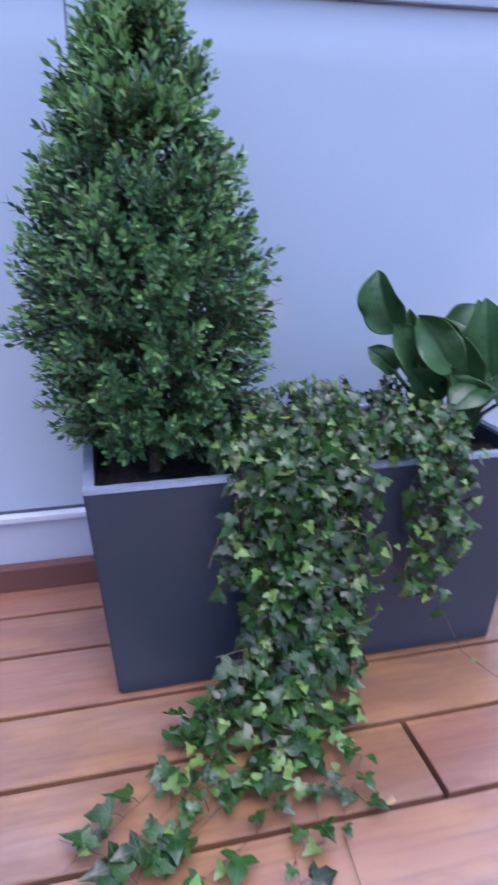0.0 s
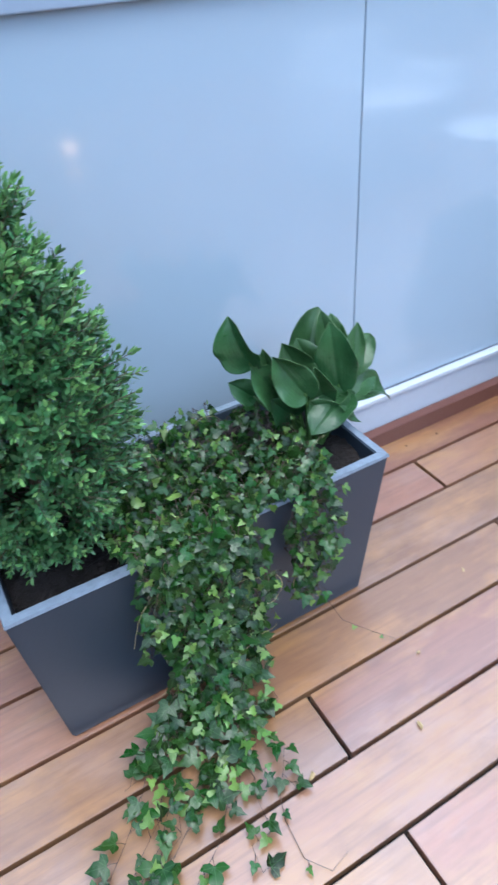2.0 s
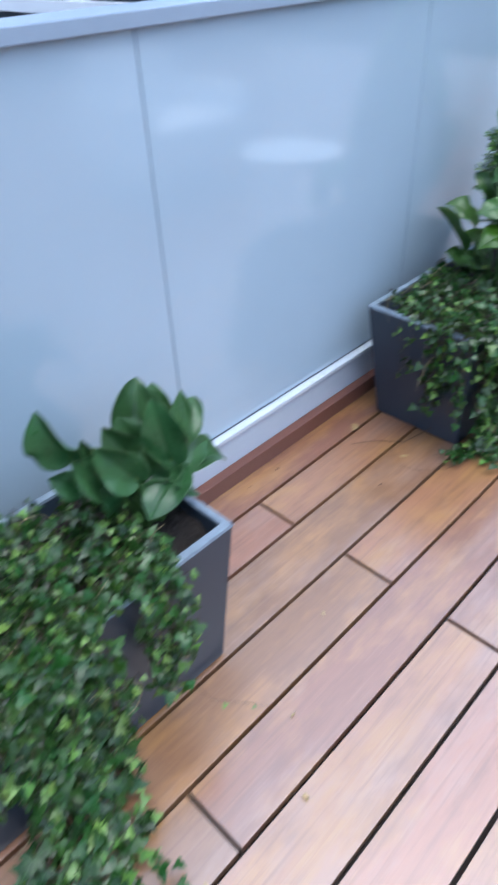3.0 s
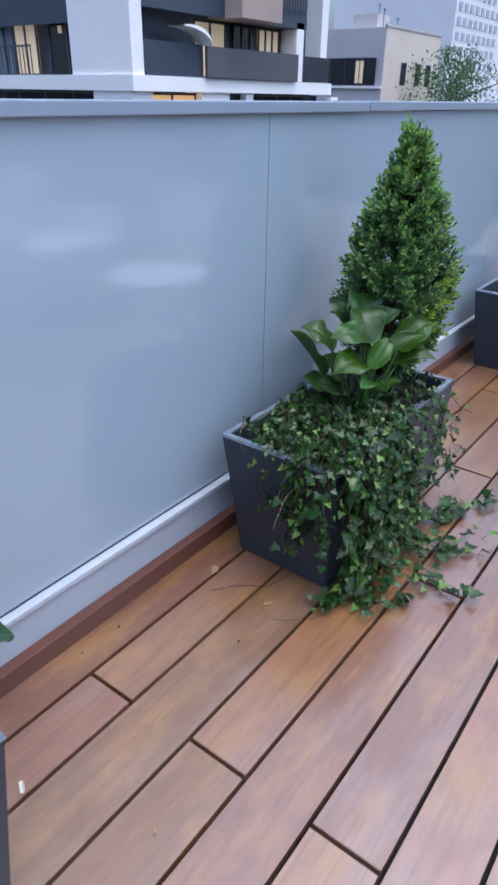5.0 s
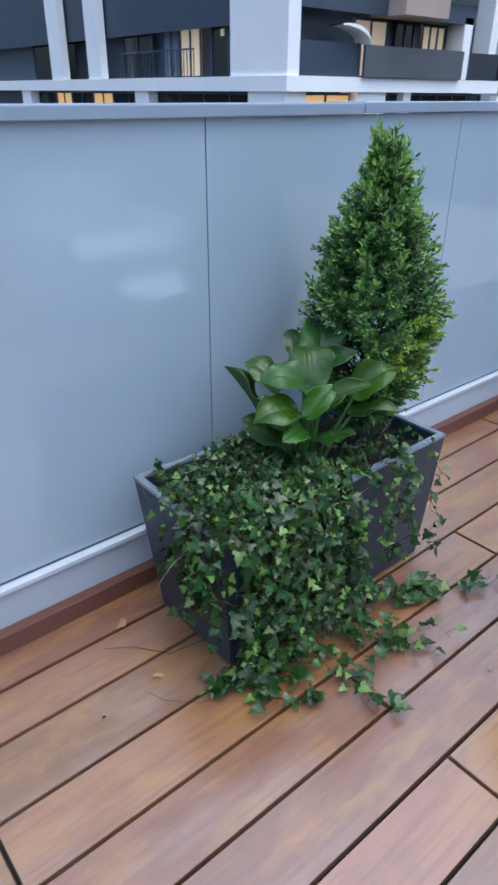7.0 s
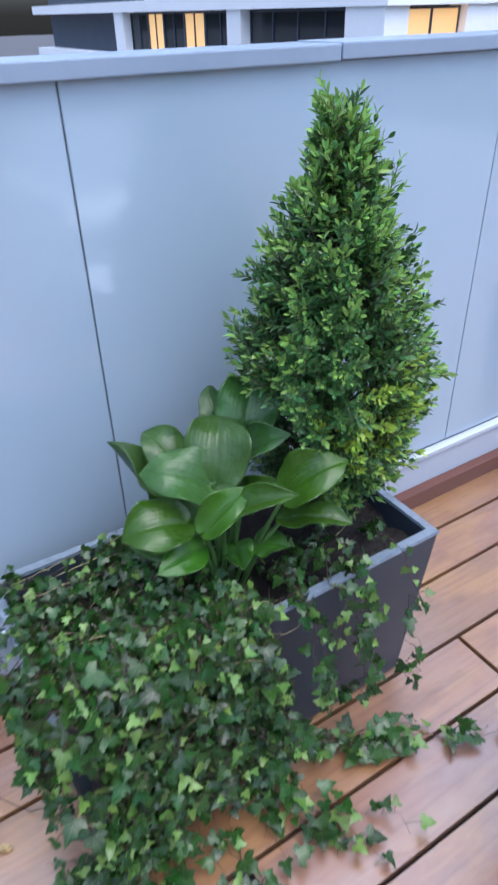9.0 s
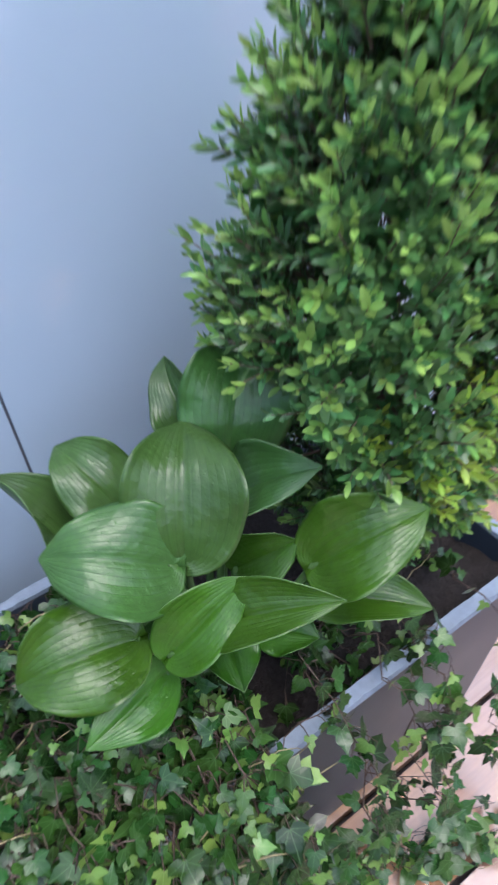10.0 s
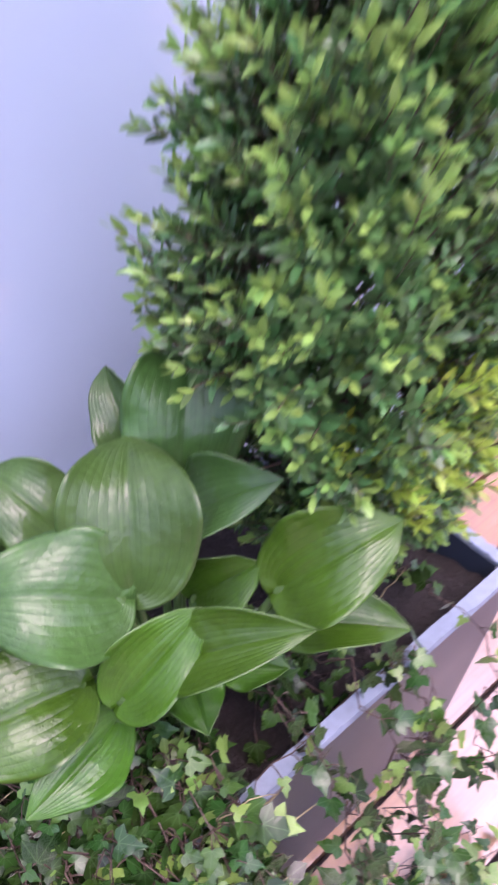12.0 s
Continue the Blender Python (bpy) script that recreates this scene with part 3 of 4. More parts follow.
def hosta(at, label, leaves, grow=1.0, dark=False, fold=1.0):
    root = empty("hosta", label, "hosta", "broad-leaved hostas", at=at)
    for k, (base, tip, up, width, bend, cup, blue, *form) in enumerate(leaves):
        b = Vector(base)
        foot = Vector(at) + Vector((0.25 * (b.x - at[0]), 0.25 * (b.y - at[1]), 0.0))
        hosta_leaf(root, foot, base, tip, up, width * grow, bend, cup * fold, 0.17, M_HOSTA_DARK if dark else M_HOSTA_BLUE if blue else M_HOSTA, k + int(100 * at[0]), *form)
    return root


HOSTA_B = [
    ((2.856, 1.650, 0.612), (2.918, 1.738, 0.695), (-0.30, -0.62, 0.65), 0.112, 0.25, 0.07, True, 0.3, 0.3),
    ((2.845, 1.650, 0.616), (2.748, 1.694, 0.662), (0.0, -0.55, 0.8), 0.104, 0.16, 0.10, True, 0.25, 0.3),
    ((2.806, 1.600, 0.572), (2.886, 1.590, 0.634), (-0.38, -0.45, 0.8), 0.062, 0.07, 0.22, False, 0.45),
    ((2.842, 1.602, 0.580), (2.933, 1.517, 0.646), (-0.10, -0.40, 1.0), 0.060, 0.12, 0.20, False, 0.75),
    ((2.925, 1.690, 0.612), (2.985, 1.612, 0.689), (0.15, -0.5, 0.8), 0.078, 0.12, 0.14, True, 0.8),
    ((2.960, 1.590, 0.588), (3.044, 1.540, 0.658), (-0.30, -0.40, 0.85), 0.090, 0.14, 0.14, False, 0.3, 0.2),
    ((2.955, 1.592, 0.535), (3.040, 1.505, 0.545), (0.0, -0.3, 1.0), 0.062, 0.12, 0.12, False, 0.6),
    ((2.788, 1.628, 0.578), (2.682, 1.650, 0.580), (0.05, -0.45, 0.9), 0.098, 0.16, 0.16, False, 0.3, 0.2),
    ((2.800, 1.608, 0.532), (2.709, 1.583, 0.541), (0.05, -0.6, 0.8), 0.062, 0.12, 0.10, False, 0.7),
    ((2.945, 1.762, 0.630), (2.944, 1.830, 0.698), (-0.6, -0.6, 0.5), 0.058, 0.14, 0.30, True, 0.3, 0.3),
    ((2.950, 1.715, 0.640), (3.020, 1.790, 0.712), (-0.25, -0.60, 0.70), 0.115, 0.24, 0.06, True, 0.3, 0.3),
    ((2.850, 1.760, 0.575), (2.815, 1.840, 0.640), (-0.1, -0.5, 0.8), 0.085, 0.16, 0.12, True, 0.2, 0.3),
    ((2.790, 1.755, 0.520), (2.742, 1.838, 0.640), (0.7, -0.45, 0.3), 0.078, 0.06, 0.32, True, 0.6),
    ((2.912, 1.655, 0.548), (2.957, 1.612, 0.606), (-0.4, -0.5, 0.7), 0.066, 0.10, 0.16, False, 0.3),
    ((2.830, 1.700, 0.500), (2.775, 1.755, 0.570), (-0.3, -0.3, 0.9), 0.080, 0.10, 0.12, True),
    ((2.815, 1.700, 0.450), (2.705, 1.715, 0.520), (-0.3, -0.4, 0.8), 0.085, 0.12, 0.12, True),
    ((2.840, 1.725, 0.440), (2.765, 1.800, 0.500), (-0.3, -0.3, 0.9), 0.085, 0.12, 0.12, True),
    ((2.885, 1.640, 0.470), (2.860, 1.570, 0.480), (-0.3, -0.5, 0.8), 0.060, 0.12, 0.12, False),
    ((2.920, 1.625, 0.470), (2.955, 1.570, 0.485), (0.0, -0.5, 0.8), 0.060, 0.12, 0.12, False),
]
HOSTA_A = [
    ((1.318, 1.712, 0.595), (1.290, 1.738, 0.700), (-0.75, -0.6, 0.3), 0.088, 0.16, 0.20, False),
    ((1.375, 1.700, 0.510), (1.306, 1.690, 0.604), (-0.3, -0.7, 0.5), 0.092, 0.10, 0.14, False),
    ((1.400, 1.640, 0.530), (1.345, 1.672, 0.622), (-0.4, -0.7, 0.4), 0.080, 0.05, 0.22, True),
    ((1.470, 1.750, 0.520), (1.541, 1.800, 0.620), (-0.4, -0.8, 0.4), 0.092, 0.08, 0.14, True),
    ((1.500, 1.662, 0.500), (1.488, 1.682, 0.648), (-0.5, -0.8, 0.2), 0.092, 0.08, 0.10, False),
    ((1.560, 1.700, 0.495), (1.641, 1.740, 0.548), (-0.3, -0.6, 0.7), 0.066, 0.08, 0.12, False),
    ((1.525, 1.670, 0.458), (1.623, 1.700, 0.470), (-0.2, -0.5, 0.8), 0.066, 0.12, 0.12, False),
    ((1.505, 1.660, 0.468), (1.656, 1.680, 0.402), (-0.2, -0.3, 0.9), 0.080, 0.16, 0.12, False),
    ((1.500, 1.650, 0.488), (1.388, 1.602, 0.455), (-0.3, -0.5, 0.8), 0.095, 0.14, 0.10, False),
    ((1.325, 1.720, 0.510), (1.278, 1.740, 0.552), (-0.4, -0.6, 0.6), 0.055, 0.10, 0.18, False),
    ((1.435, 1.690, 0.520), (1.398, 1.722, 0.612), (-0.4, -0.7, 0.4), 0.075, 0.06, 0.18, True),
    ((1.548, 1.740, 0.520), (1.562, 1.780, 0.606), (-0.4, -0.7, 0.4), 0.056, 0.06, 0.14, False),
    ((1.400, 1.690, 0.450), (1.340, 1.680, 0.520), (-0.4, -0.7, 0.4), 0.085, 0.12, 0.12, False),
    ((1.460, 1.660, 0.450), (1.410, 1.640, 0.510), (-0.4, -0.7, 0.4), 0.080, 0.12, 0.12, False),
    ((1.480, 1.710, 0.500), (1.445, 1.740, 0.600), (-0.4, -0.8, 0.3), 0.080, 0.08, 0.12, False),
    ((1.455, 1.650, 0.490), (1.425, 1.645, 0.585), (-0.5, -0.8, 0.2), 0.062, 0.05, 0.16, True, 0.6),
    ((1.540, 1.690, 0.495), (1.585, 1.715, 0.605), (-0.3, -0.8, 0.3), 0.058, 0.06, 0.14, False, 0.7),
    ((1.365, 1.690, 0.520), (1.338, 1.695, 0.632), (-0.6, -0.7, 0.2), 0.056, 0.06, 0.16, False, 0.6),
    ((1.515, 1.640, 0.450), (1.455, 1.600, 0.505), (-0.3, -0.6, 0.6), 0.072, 0.12, 0.10, False, 0.5),
    ((1.530, 1.730, 0.520), (1.520, 1.760, 0.635), (-0.4, -0.8, 0.2), 0.060, 0.06, 0.14, False, 0.6),
    ((1.420, 1.720, 0.480), (1.350, 1.760, 0.560), (-0.4, -0.7, 0.4), 0.080, 0.10, 0.12, False),
]
hosta((1.44, 1.68, 0.355), "broad dark green hosta in the planter's corner", HOSTA_A, 1.0, True, 1.6)
hosta((2.87, 1.66, 0.355), "lush hosta with wet ribbed green leaves", HOSTA_B)


# ---- ivy ----
M_TENDRIL = material("ivy_tendril", (0.24, 0.20, 0.10), 0.6, vary=0.2, scale=30, fine=200, bump=0)
IVY_OUT = [(0.0, 0.0), (0.16, -0.13), (0.39, -0.10), (0.54, 0.16), (0.27, 0.26), (0.29, 0.51), (0.15, 0.66), (0.0, 1.0),
           (-0.15, 0.66), (-0.29, 0.51), (-0.27, 0.26), (-0.54, 0.16), (-0.39, -0.10), (-0.16, -0.13)]


def ivy_leaf_data(rng):
    vs = [(0, 0.0, 0), (0, 0.28, -0.03), (0, 0.6, -0.02)]
    for x, y in IVY_OUT[1:]:
        vs.append((x * rng.uniform(0.9, 1.12), y * rng.uniform(0.92, 1.08), 0.13 * abs(x) ** 1.3 * 2 - 0.30 * max(0, y - 0.3) + rng.uniform(-0.05, 0.05)))
    o = 2
    ring = [0] + [o + k for k in range(1, 14)]
    fs = []
    for a, b in zip(ring, ring[1:] + ring[:1]):
        ya, yb = vs[a][1], vs[b][1]
        fs.append((1 if ya + yb < 1.0 else 2, a, b))
    fs += [(1, ring[5], 2), (1, 2, ring[9])]
    return np.array(vs), fs


def ivy(at, label, strands, seed, singles=300):
    """strands: rows of points; leaves stand along every strand."""
    rng = random.Random(seed)
    root = empty("ivy", label, "ivy", "trailing ivy", at=at)
    off = np.array(at)
    kinds = [ivy_leaf_data(rng) for _ in range(8)]
    shared = []
    for v, f in kinds:
        for mat in (M_IVY, M_IVY_YOUNG):
            me = bpy.data.meshes.new("leaf")
            me.from_pydata([tuple(p) for p in v], [], f)
            me.materials.append(mat)
            me.polygons.foreach_set("use_smooth", np.ones(len(f), dtype=bool))
            layer = me.uv_layers.new(name="UVMap")
            for lp in me.loops:
                layer.data[lp.index].uv = (v[lp.vertex_index][0] + 0.5, v[lp.vertex_index][1] + 0.2)
            shared.append(me)
    sv, sf, V, F, MI, UV, n, spots = [], [], [], [], [], [], 0, []
    for pts, gap, size in strands:
        pts = [Vector(p) for p in pts]
        tv, tf = tube([p - Vector(at) for p in pts], rng.uniform(0.0007, 0.0013), 4, 0.5)
        sf += [tuple(i + len(sv) for i in f) for f in tf]
        sv += tv
        run = 0.0
        for a, b in zip(pts, pts[1:]):
            seg = (b - a).length
            while run < seg:
                spots.append((a.lerp(b, run / seg), (b - a).normalized(), size))
                run += gap * rng.uniform(0.6, 1.4)
            run -= seg
    link_mesh("stem", sv, sf, M_STEM, root, "thin brown trailing stems", smooth=True)
    # bare curly tendrils
    cv, cf = [], []
    for k in range(70):
        p, d, _ = spots[rng.randrange(len(spots))]
        q, pts, w = Vector(p), [], rng.uniform(0, 6.28)
        turn = rng.uniform(-0.5, 0.5)
        for s in range(12):
            pts.append(q - Vector(at))
            w += turn + rng.gauss(0, 0.15)
            q = q + Vector((0.011 * math.cos(w), -0.004 * rng.random(), 0.010 * math.sin(w) - 0.003))
            q.z = max(q.z, 0.006)
        tv, tf = tube(pts, 0.0011, 4, 0.4)
        cf += [tuple(i + len(cv) for i in f) for f in tf]
        cv += tv
    tagged(link_mesh("tendril_mass", cv, cf, M_TENDRIL, root, "pale thin curling shoots", smooth=True), kind="stuff")
    alone = set(rng.sample(range(len(spots)), min(singles, len(spots))))
    pv, pf = [], []
    for i, (p, d, size) in enumerate(spots):
        w = size * rng.uniform(0.6, 1.35)
        outward = Vector((rng.gauss(-0.1, 0.35), -0.8 + rng.gauss(0, 0.3), 0.85 + rng.gauss(0, 0.3)))
        if p.z < 0.05:
            outward = Vector((rng.gauss(0, 0.35), rng.gauss(-0.3, 0.35), 1))
        side = Vector((rng.gauss(0, 1), rng.gauss(-0.3, 0.7), rng.gauss(-0.8, 0.6)))
        if p.z < 0.05:
            side.z = abs(side.z) * 0.2
        R = Matrix(frame_from(side, outward).tolist())
        q = p + (R @ Vector((0, 1, 0))) * w * 0.4 + outward.normalized() * rng.uniform(0.002, 0.02)
        q.z = max(q.z, 0.012 + 0.3 * w * abs((R @ Vector((0, 1, 0))).z))
        tv, tf = tube([p - Vector(at), (p + q) / 2 + Vector((0, 0, 0.004)) - Vector(at), q - Vector(at)], 0.0008, 3, 0.8)
        pf += [tuple(k + len(pv) for k in f) for f in tf]
        pv += tv
        kind, young = rng.randrange(8), rng.random() < 0.25
        if young:
            w *= 0.75
        if i in alone:
            ob = new("leaf", shared[2 * kind + int(young)])
            ob.parent = root
            ob.matrix_local = Matrix.Translation(q - Vector(at)) @ R.to_4x4() @ Matrix.Scale(w, 4)
        else:
            v, f = kinds[kind]
            V.append((v * w) @ np.array(R).T + np.array(q) - off)
            F += [tuple(k + n for k in face) for face in f]
            MI += [int(young)] * len(f)
            UV.append(v[:, :2] + np.array((0.5, 0.2)))
            n += len(v)
    if V:
        tagged(link_mesh("leaf_mass", np.concatenate(V), F, (M_IVY_DENSE, M_IVY_YOUNG), root, index=MI, uvs=np.concatenate(UV), smooth=True), "small lobed leaves", kind="stuff")
    tagged(link_mesh("stalk_mass", pv, pf, M_STEM, root), kind="stuff")
    return root


def trail(rng, start, rim, down, ground, wander=0.012):
    """A stem from the soil over the rim, down the front and out over the deck."""
    keys = [Vector(start), Vector(rim) + Vector((0, 0.04, rng.uniform(0.02, 0.06))), Vector(rim) + Vector((0, -0.03, rng.uniform(0.0, 0.025)))]
    keys += [Vector(p) for p in down] + [Vector(p) for p in ground]
    out = []
    for a, b in zip(keys, keys[1:]):
        steps = max(2, int((b - a).length / 0.03))
        for s in range(steps):
            out.append(a.lerp(b, s / steps) + Vector([rng.gauss(0, wander) for _ in range(3)]))
    out.append(keys[-1])
    for p in out:
        p.z = max(p.z, 0.006)
    return out


def ivy_bed(seed, rims, mound, floor_to, front=1.522, bulge=0.03):
    """Strands for one planter. rims: (x, drop, weight) along the front rim; floor_to: places the long ones run out to."""
    rng = random.Random(seed)
    rows = []
    for (ax, ay, bx, by, hgt, num) in mound:
        for _ in range(num):
            x, y = rng.uniform(ax, bx), rng.uniform(ay, by)
            pts = [Vector((x, y, 0.355))]
            d = rng.uniform(0, 6.28)
            for k in range(7):
                d += rng.gauss(0, 0.5)
                pts.append(Vector((min(max(pts[-1].x + 0.022 * math.cos(d), ax - 0.02), bx + 0.02), min(max(pts[-1].y + 0.022 * math.sin(d), ay - 0.02), by + 0.02),
                                   0.37 + hgt * rng.uniform(0.3, 1.0) * math.sin(math.pi * (k + 1) / 9))))
            rows.append((pts, 0.019, 0.0215))
    for x, drop, num in rims:
        for _ in range(num):
            rx = x + rng.gauss(0, 0.018)
            z1 = max(0.02, 0.39 - drop * rng.uniform(0.75, 1.1))
            down = []
            z, xx = 0.36, rx
            while z > z1:
                xx += rng.gauss(0, 0.008)
                down.append((xx, front - rng.uniform(0.012, 0.05 + bulge * math.sin(math.pi * min(1.0, (0.42 - z) / 0.42))), z))
                z -= 0.05
            rows.append((trail(rng, (rx + rng.gauss(0, 0.03), front + rng.uniform(0.1, 0.2), 0.36), (rx, front, 0.40), down, []), 0.0205, 0.025))
    for x, gx, gy, num in floor_to:
        for _ in range(num):
            rx = x + rng.gauss(0, 0.02)
            ex, ey = gx + rng.gauss(0, 0.03), gy + rng.gauss(0, 0.03)
            down, z = [], 0.36
            while z > 0.08:
                f = (0.36 - z) / 0.36
                down.append((rx + (ex - rx) * 0.25 * f * f + rng.gauss(0, 0.006), front - 0.02 - 0.07 * f * f, z))
                z -= 0.05
            last = Vector(down[-1])
            ground = [(last.x + (ex - last.x) * 0.35, last.y + (ey - last.y) * 0.3, 0.03), (last.x + (ex - last.x) * 0.7 + 0.02, last.y + (ey - last.y) * 0.7, 0.012), (ex, ey, 0.01)]
            rows.append((trail(rng, (rx, front + rng.uniform(0.1, 0.2), 0.36), (rx, front, 0.40), down, ground, 0.009), 0.027, 0.032))
    return rows


IVY_A = ivy_bed(41, [(0.97, 0.22, 3), (1.02, 0.34, 6), (1.06, 0.36, 8), (1.11, 0.36, 9), (1.16, 0.34, 5), (1.30, 0.28, 5), (1.34, 0.24, 6)],
                [(0.97, 1.54, 1.34, 1.78, 0.12, 110)],
                [(1.02, 0.84, 1.38, 4), (1.05, 0.88, 1.28, 4), (1.08, 0.97, 1.25, 5), (1.10, 1.04, 1.28, 4), (1.14, 1.10, 1.38, 4), (1.03, 0.80, 1.17, 3), (1.1, 1.02, 1.17, 1), (1.0, 0.70, 1.20, 2)])
for pts in ([(1.0, 1.30, 0.01), (0.92, 1.20, 0.008), (0.82, 1.14, 0.008), (0.70, 1.13, 0.008), (0.60, 1.15, 0.01)],
            [(0.95, 1.30, 0.01), (0.84, 1.22, 0.01), (0.74, 1.20, 0.01), (0.66, 1.25, 0.012)]):
    IVY_A.append((pts, 0.04, 0.042))
IVY_A.append(([(1.06, 1.24, 0.01), (1.035, 1.17, 0.006), (1.03, 1.10, 0.006), (1.06, 1.06, 0.006), (1.10, 1.07, 0.006)], 0.09, 0.022))
IVY_A.append(([(1.30, 1.50, 0.20), (1.36, 1.44, 0.05), (1.42, 1.40, 0.008), (1.45, 1.36, 0.008)], 0.10, 0.02))
ivy((1.2, 1.6, 0.36), "trailing ivy spilling over the planter's front onto the deck", IVY_A, 51)
IVY_B = ivy_bed(42, [(2.58, 0.30, 5), (2.64, 0.38, 9), (2.70, 0.38, 10), (2.77, 0.37, 9), (2.83, 0.34, 5), (2.93, 0.24, 2), (3.02, 0.30, 2), (3.07, 0.14, 2), (3.13, 0.34, 1)],
                [(2.52, 1.54, 2.84, 1.82, 0.09, 100), (2.84, 1.55, 3.08, 1.60, 0.05, 8)],
                [(2.54, 2.45, 1.50, 3), (2.56, 2.48, 1.42, 3), (2.60, 2.52, 1.46, 3), (2.64, 2.56, 1.36, 5), (2.70, 2.68, 1.24, 3), (2.76, 2.80, 1.36, 3), (2.80, 2.95, 1.27, 4), (2.84, 3.12, 1.38, 4), (2.84, 3.25, 1.30, 2)], bulge=0.07)
IVY_B.append(([(2.56, 1.50, 0.05), (2.46, 1.47, 0.007), (2.39, 1.49, 0.005), (2.33, 1.55, 0.005), (2.31, 1.60, 0.006)], 0.3, 0.02))
IVY_B.append(([(2.52, 1.62, 0.03), (2.42, 1.66, 0.006), (2.36, 1.74, 0.005), (2.30, 1.78, 0.006)], 0.3, 0.018))
side_rng = random.Random(77)
for y in (1.545, 1.575, 1.605, 1.64, 1.74):
    for n in range(4 if y < 1.7 else 2):
        yy = y + side_rng.gauss(0, 0.012)
        pts = [(2.56, yy, 0.37), (2.50, yy, 0.43), (2.465, yy, 0.40)]
        z = 0.36
        low_z = side_rng.uniform(0.08, 0.25)
        while z > low_z:
            pts.append((2.475 + 0.05 * (0.36 - z) - side_rng.uniform(0.008, 0.03), yy + side_rng.gauss(0, 0.01), z))
            z -= 0.035
        IVY_B.append((pts, 0.028, 0.025))
ivy((2.75, 1.6, 0.36), "lush trailing ivy tumbling over the planter and deck", IVY_B, 52)

# ---- behind the walk: mirrored softly in the panels ----
M_TABLE = material("white_lacquer", (0.82, 0.82, 0.82), 0.3, vary=0.03, bump=0)
table = empty("side_table", "round white side table on the deck", "table", at=(3.34, 0.98, 0))
bm = bmesh.new()
bmesh.ops.create_cone(bm, cap_ends=True, segments=48, radius1=0.225, radius2=0.235, depth=0.022, matrix=Matrix.Translation((0, 0, 0.509)))
bmesh.ops.bevel(bm, geom=[e for e in bm.edges if abs(e.verts[0].co.z - e.verts[1].co.z) < 1e-4], offset=0.005, segments=2, affect="EDGES")
part("tabletop", bm, M_TABLE, table)
for k in range(3):
    a = 2 * math.pi * k / 3 + 0.4
    tv, tf = tube([(0.17 * math.cos(a), 0.17 * math.sin(a), 0.0), (0.1 * math.cos(a), 0.1 * math.sin(a), 0.498)], 0.013, 8, 0.9)
    link_mesh("leg", tv, tf, M_TABLE, table, smooth=True)

armchair = empty("lounge_chair", "white cushioned lounge chair on the deck", "armchair", at=(3.75, -0.42, 0))
M_CUSHION = material("white_cushion", (0.80, 0.80, 0.80), 0.8, vary=0.05, scale=5, fine=120, bump=0.2, bump_scale=200)
part("seat", box_bm(-0.34, -0.28, 0.30, 0.34, 0.36, 0.44, 0.04), M_CUSHION, armchair)
part("backrest", box_bm(-0.34, -0.42, 0.30, 0.34, -0.285, 0.78, 0.045), M_CUSHION, armchair)
for sx in (-1, 1):
    part("armrest", box_bm(sx * 0.40 - 0.045, -0.42, 0.14, sx * 0.40 + 0.045, 0.36, 0.58, 0.015), M_TABLE, armchair)
part("frame", box_bm(-0.352, -0.40, 0.20, 0.352, 0.34, 0.298, 0.01), M_TABLE, armchair)
for sx in (-1, 1):
    for sy in (-0.36, 0.30):
        part("leg", box_bm(sx * 0.40 - 0.02, sy - 0.02, 0.0, sx * 0.40 + 0.02, sy + 0.02, 0.139), M_TABLE, armchair)

lantern = empty("deck_lantern", "small glowing deck lantern", "lamp", at=(2.2, -2.17, 0))
bm = bmesh.new()
bmesh.ops.create_cone(bm, cap_ends=True, segments=20, radius1=0.055, radius2=0.05, depth=0.03, matrix=Matrix.Translation((0, 0, 0.015)))
part("base", bm, M_TWIG, lantern)
bm = bmesh.new()
bmesh.ops.create_uvsphere(bm, u_segments=20, v_segments=12, radius=0.05, matrix=Matrix.Translation((0, 0, 0.078)))
lamp_mat = bpy.data.materials.new("lantern_glow")
lamp_mat.use_nodes = True
lamp_mat.node_tree.nodes["Principled BSDF"].inputs["Emission Color"].default_value = (1.0, 0.46, 0.12, 1)
lamp_mat.node_tree.nodes["Principled BSDF"].inputs["Emission Strength"].default_value = 3.5
part("globe", bm, lamp_mat, lantern)

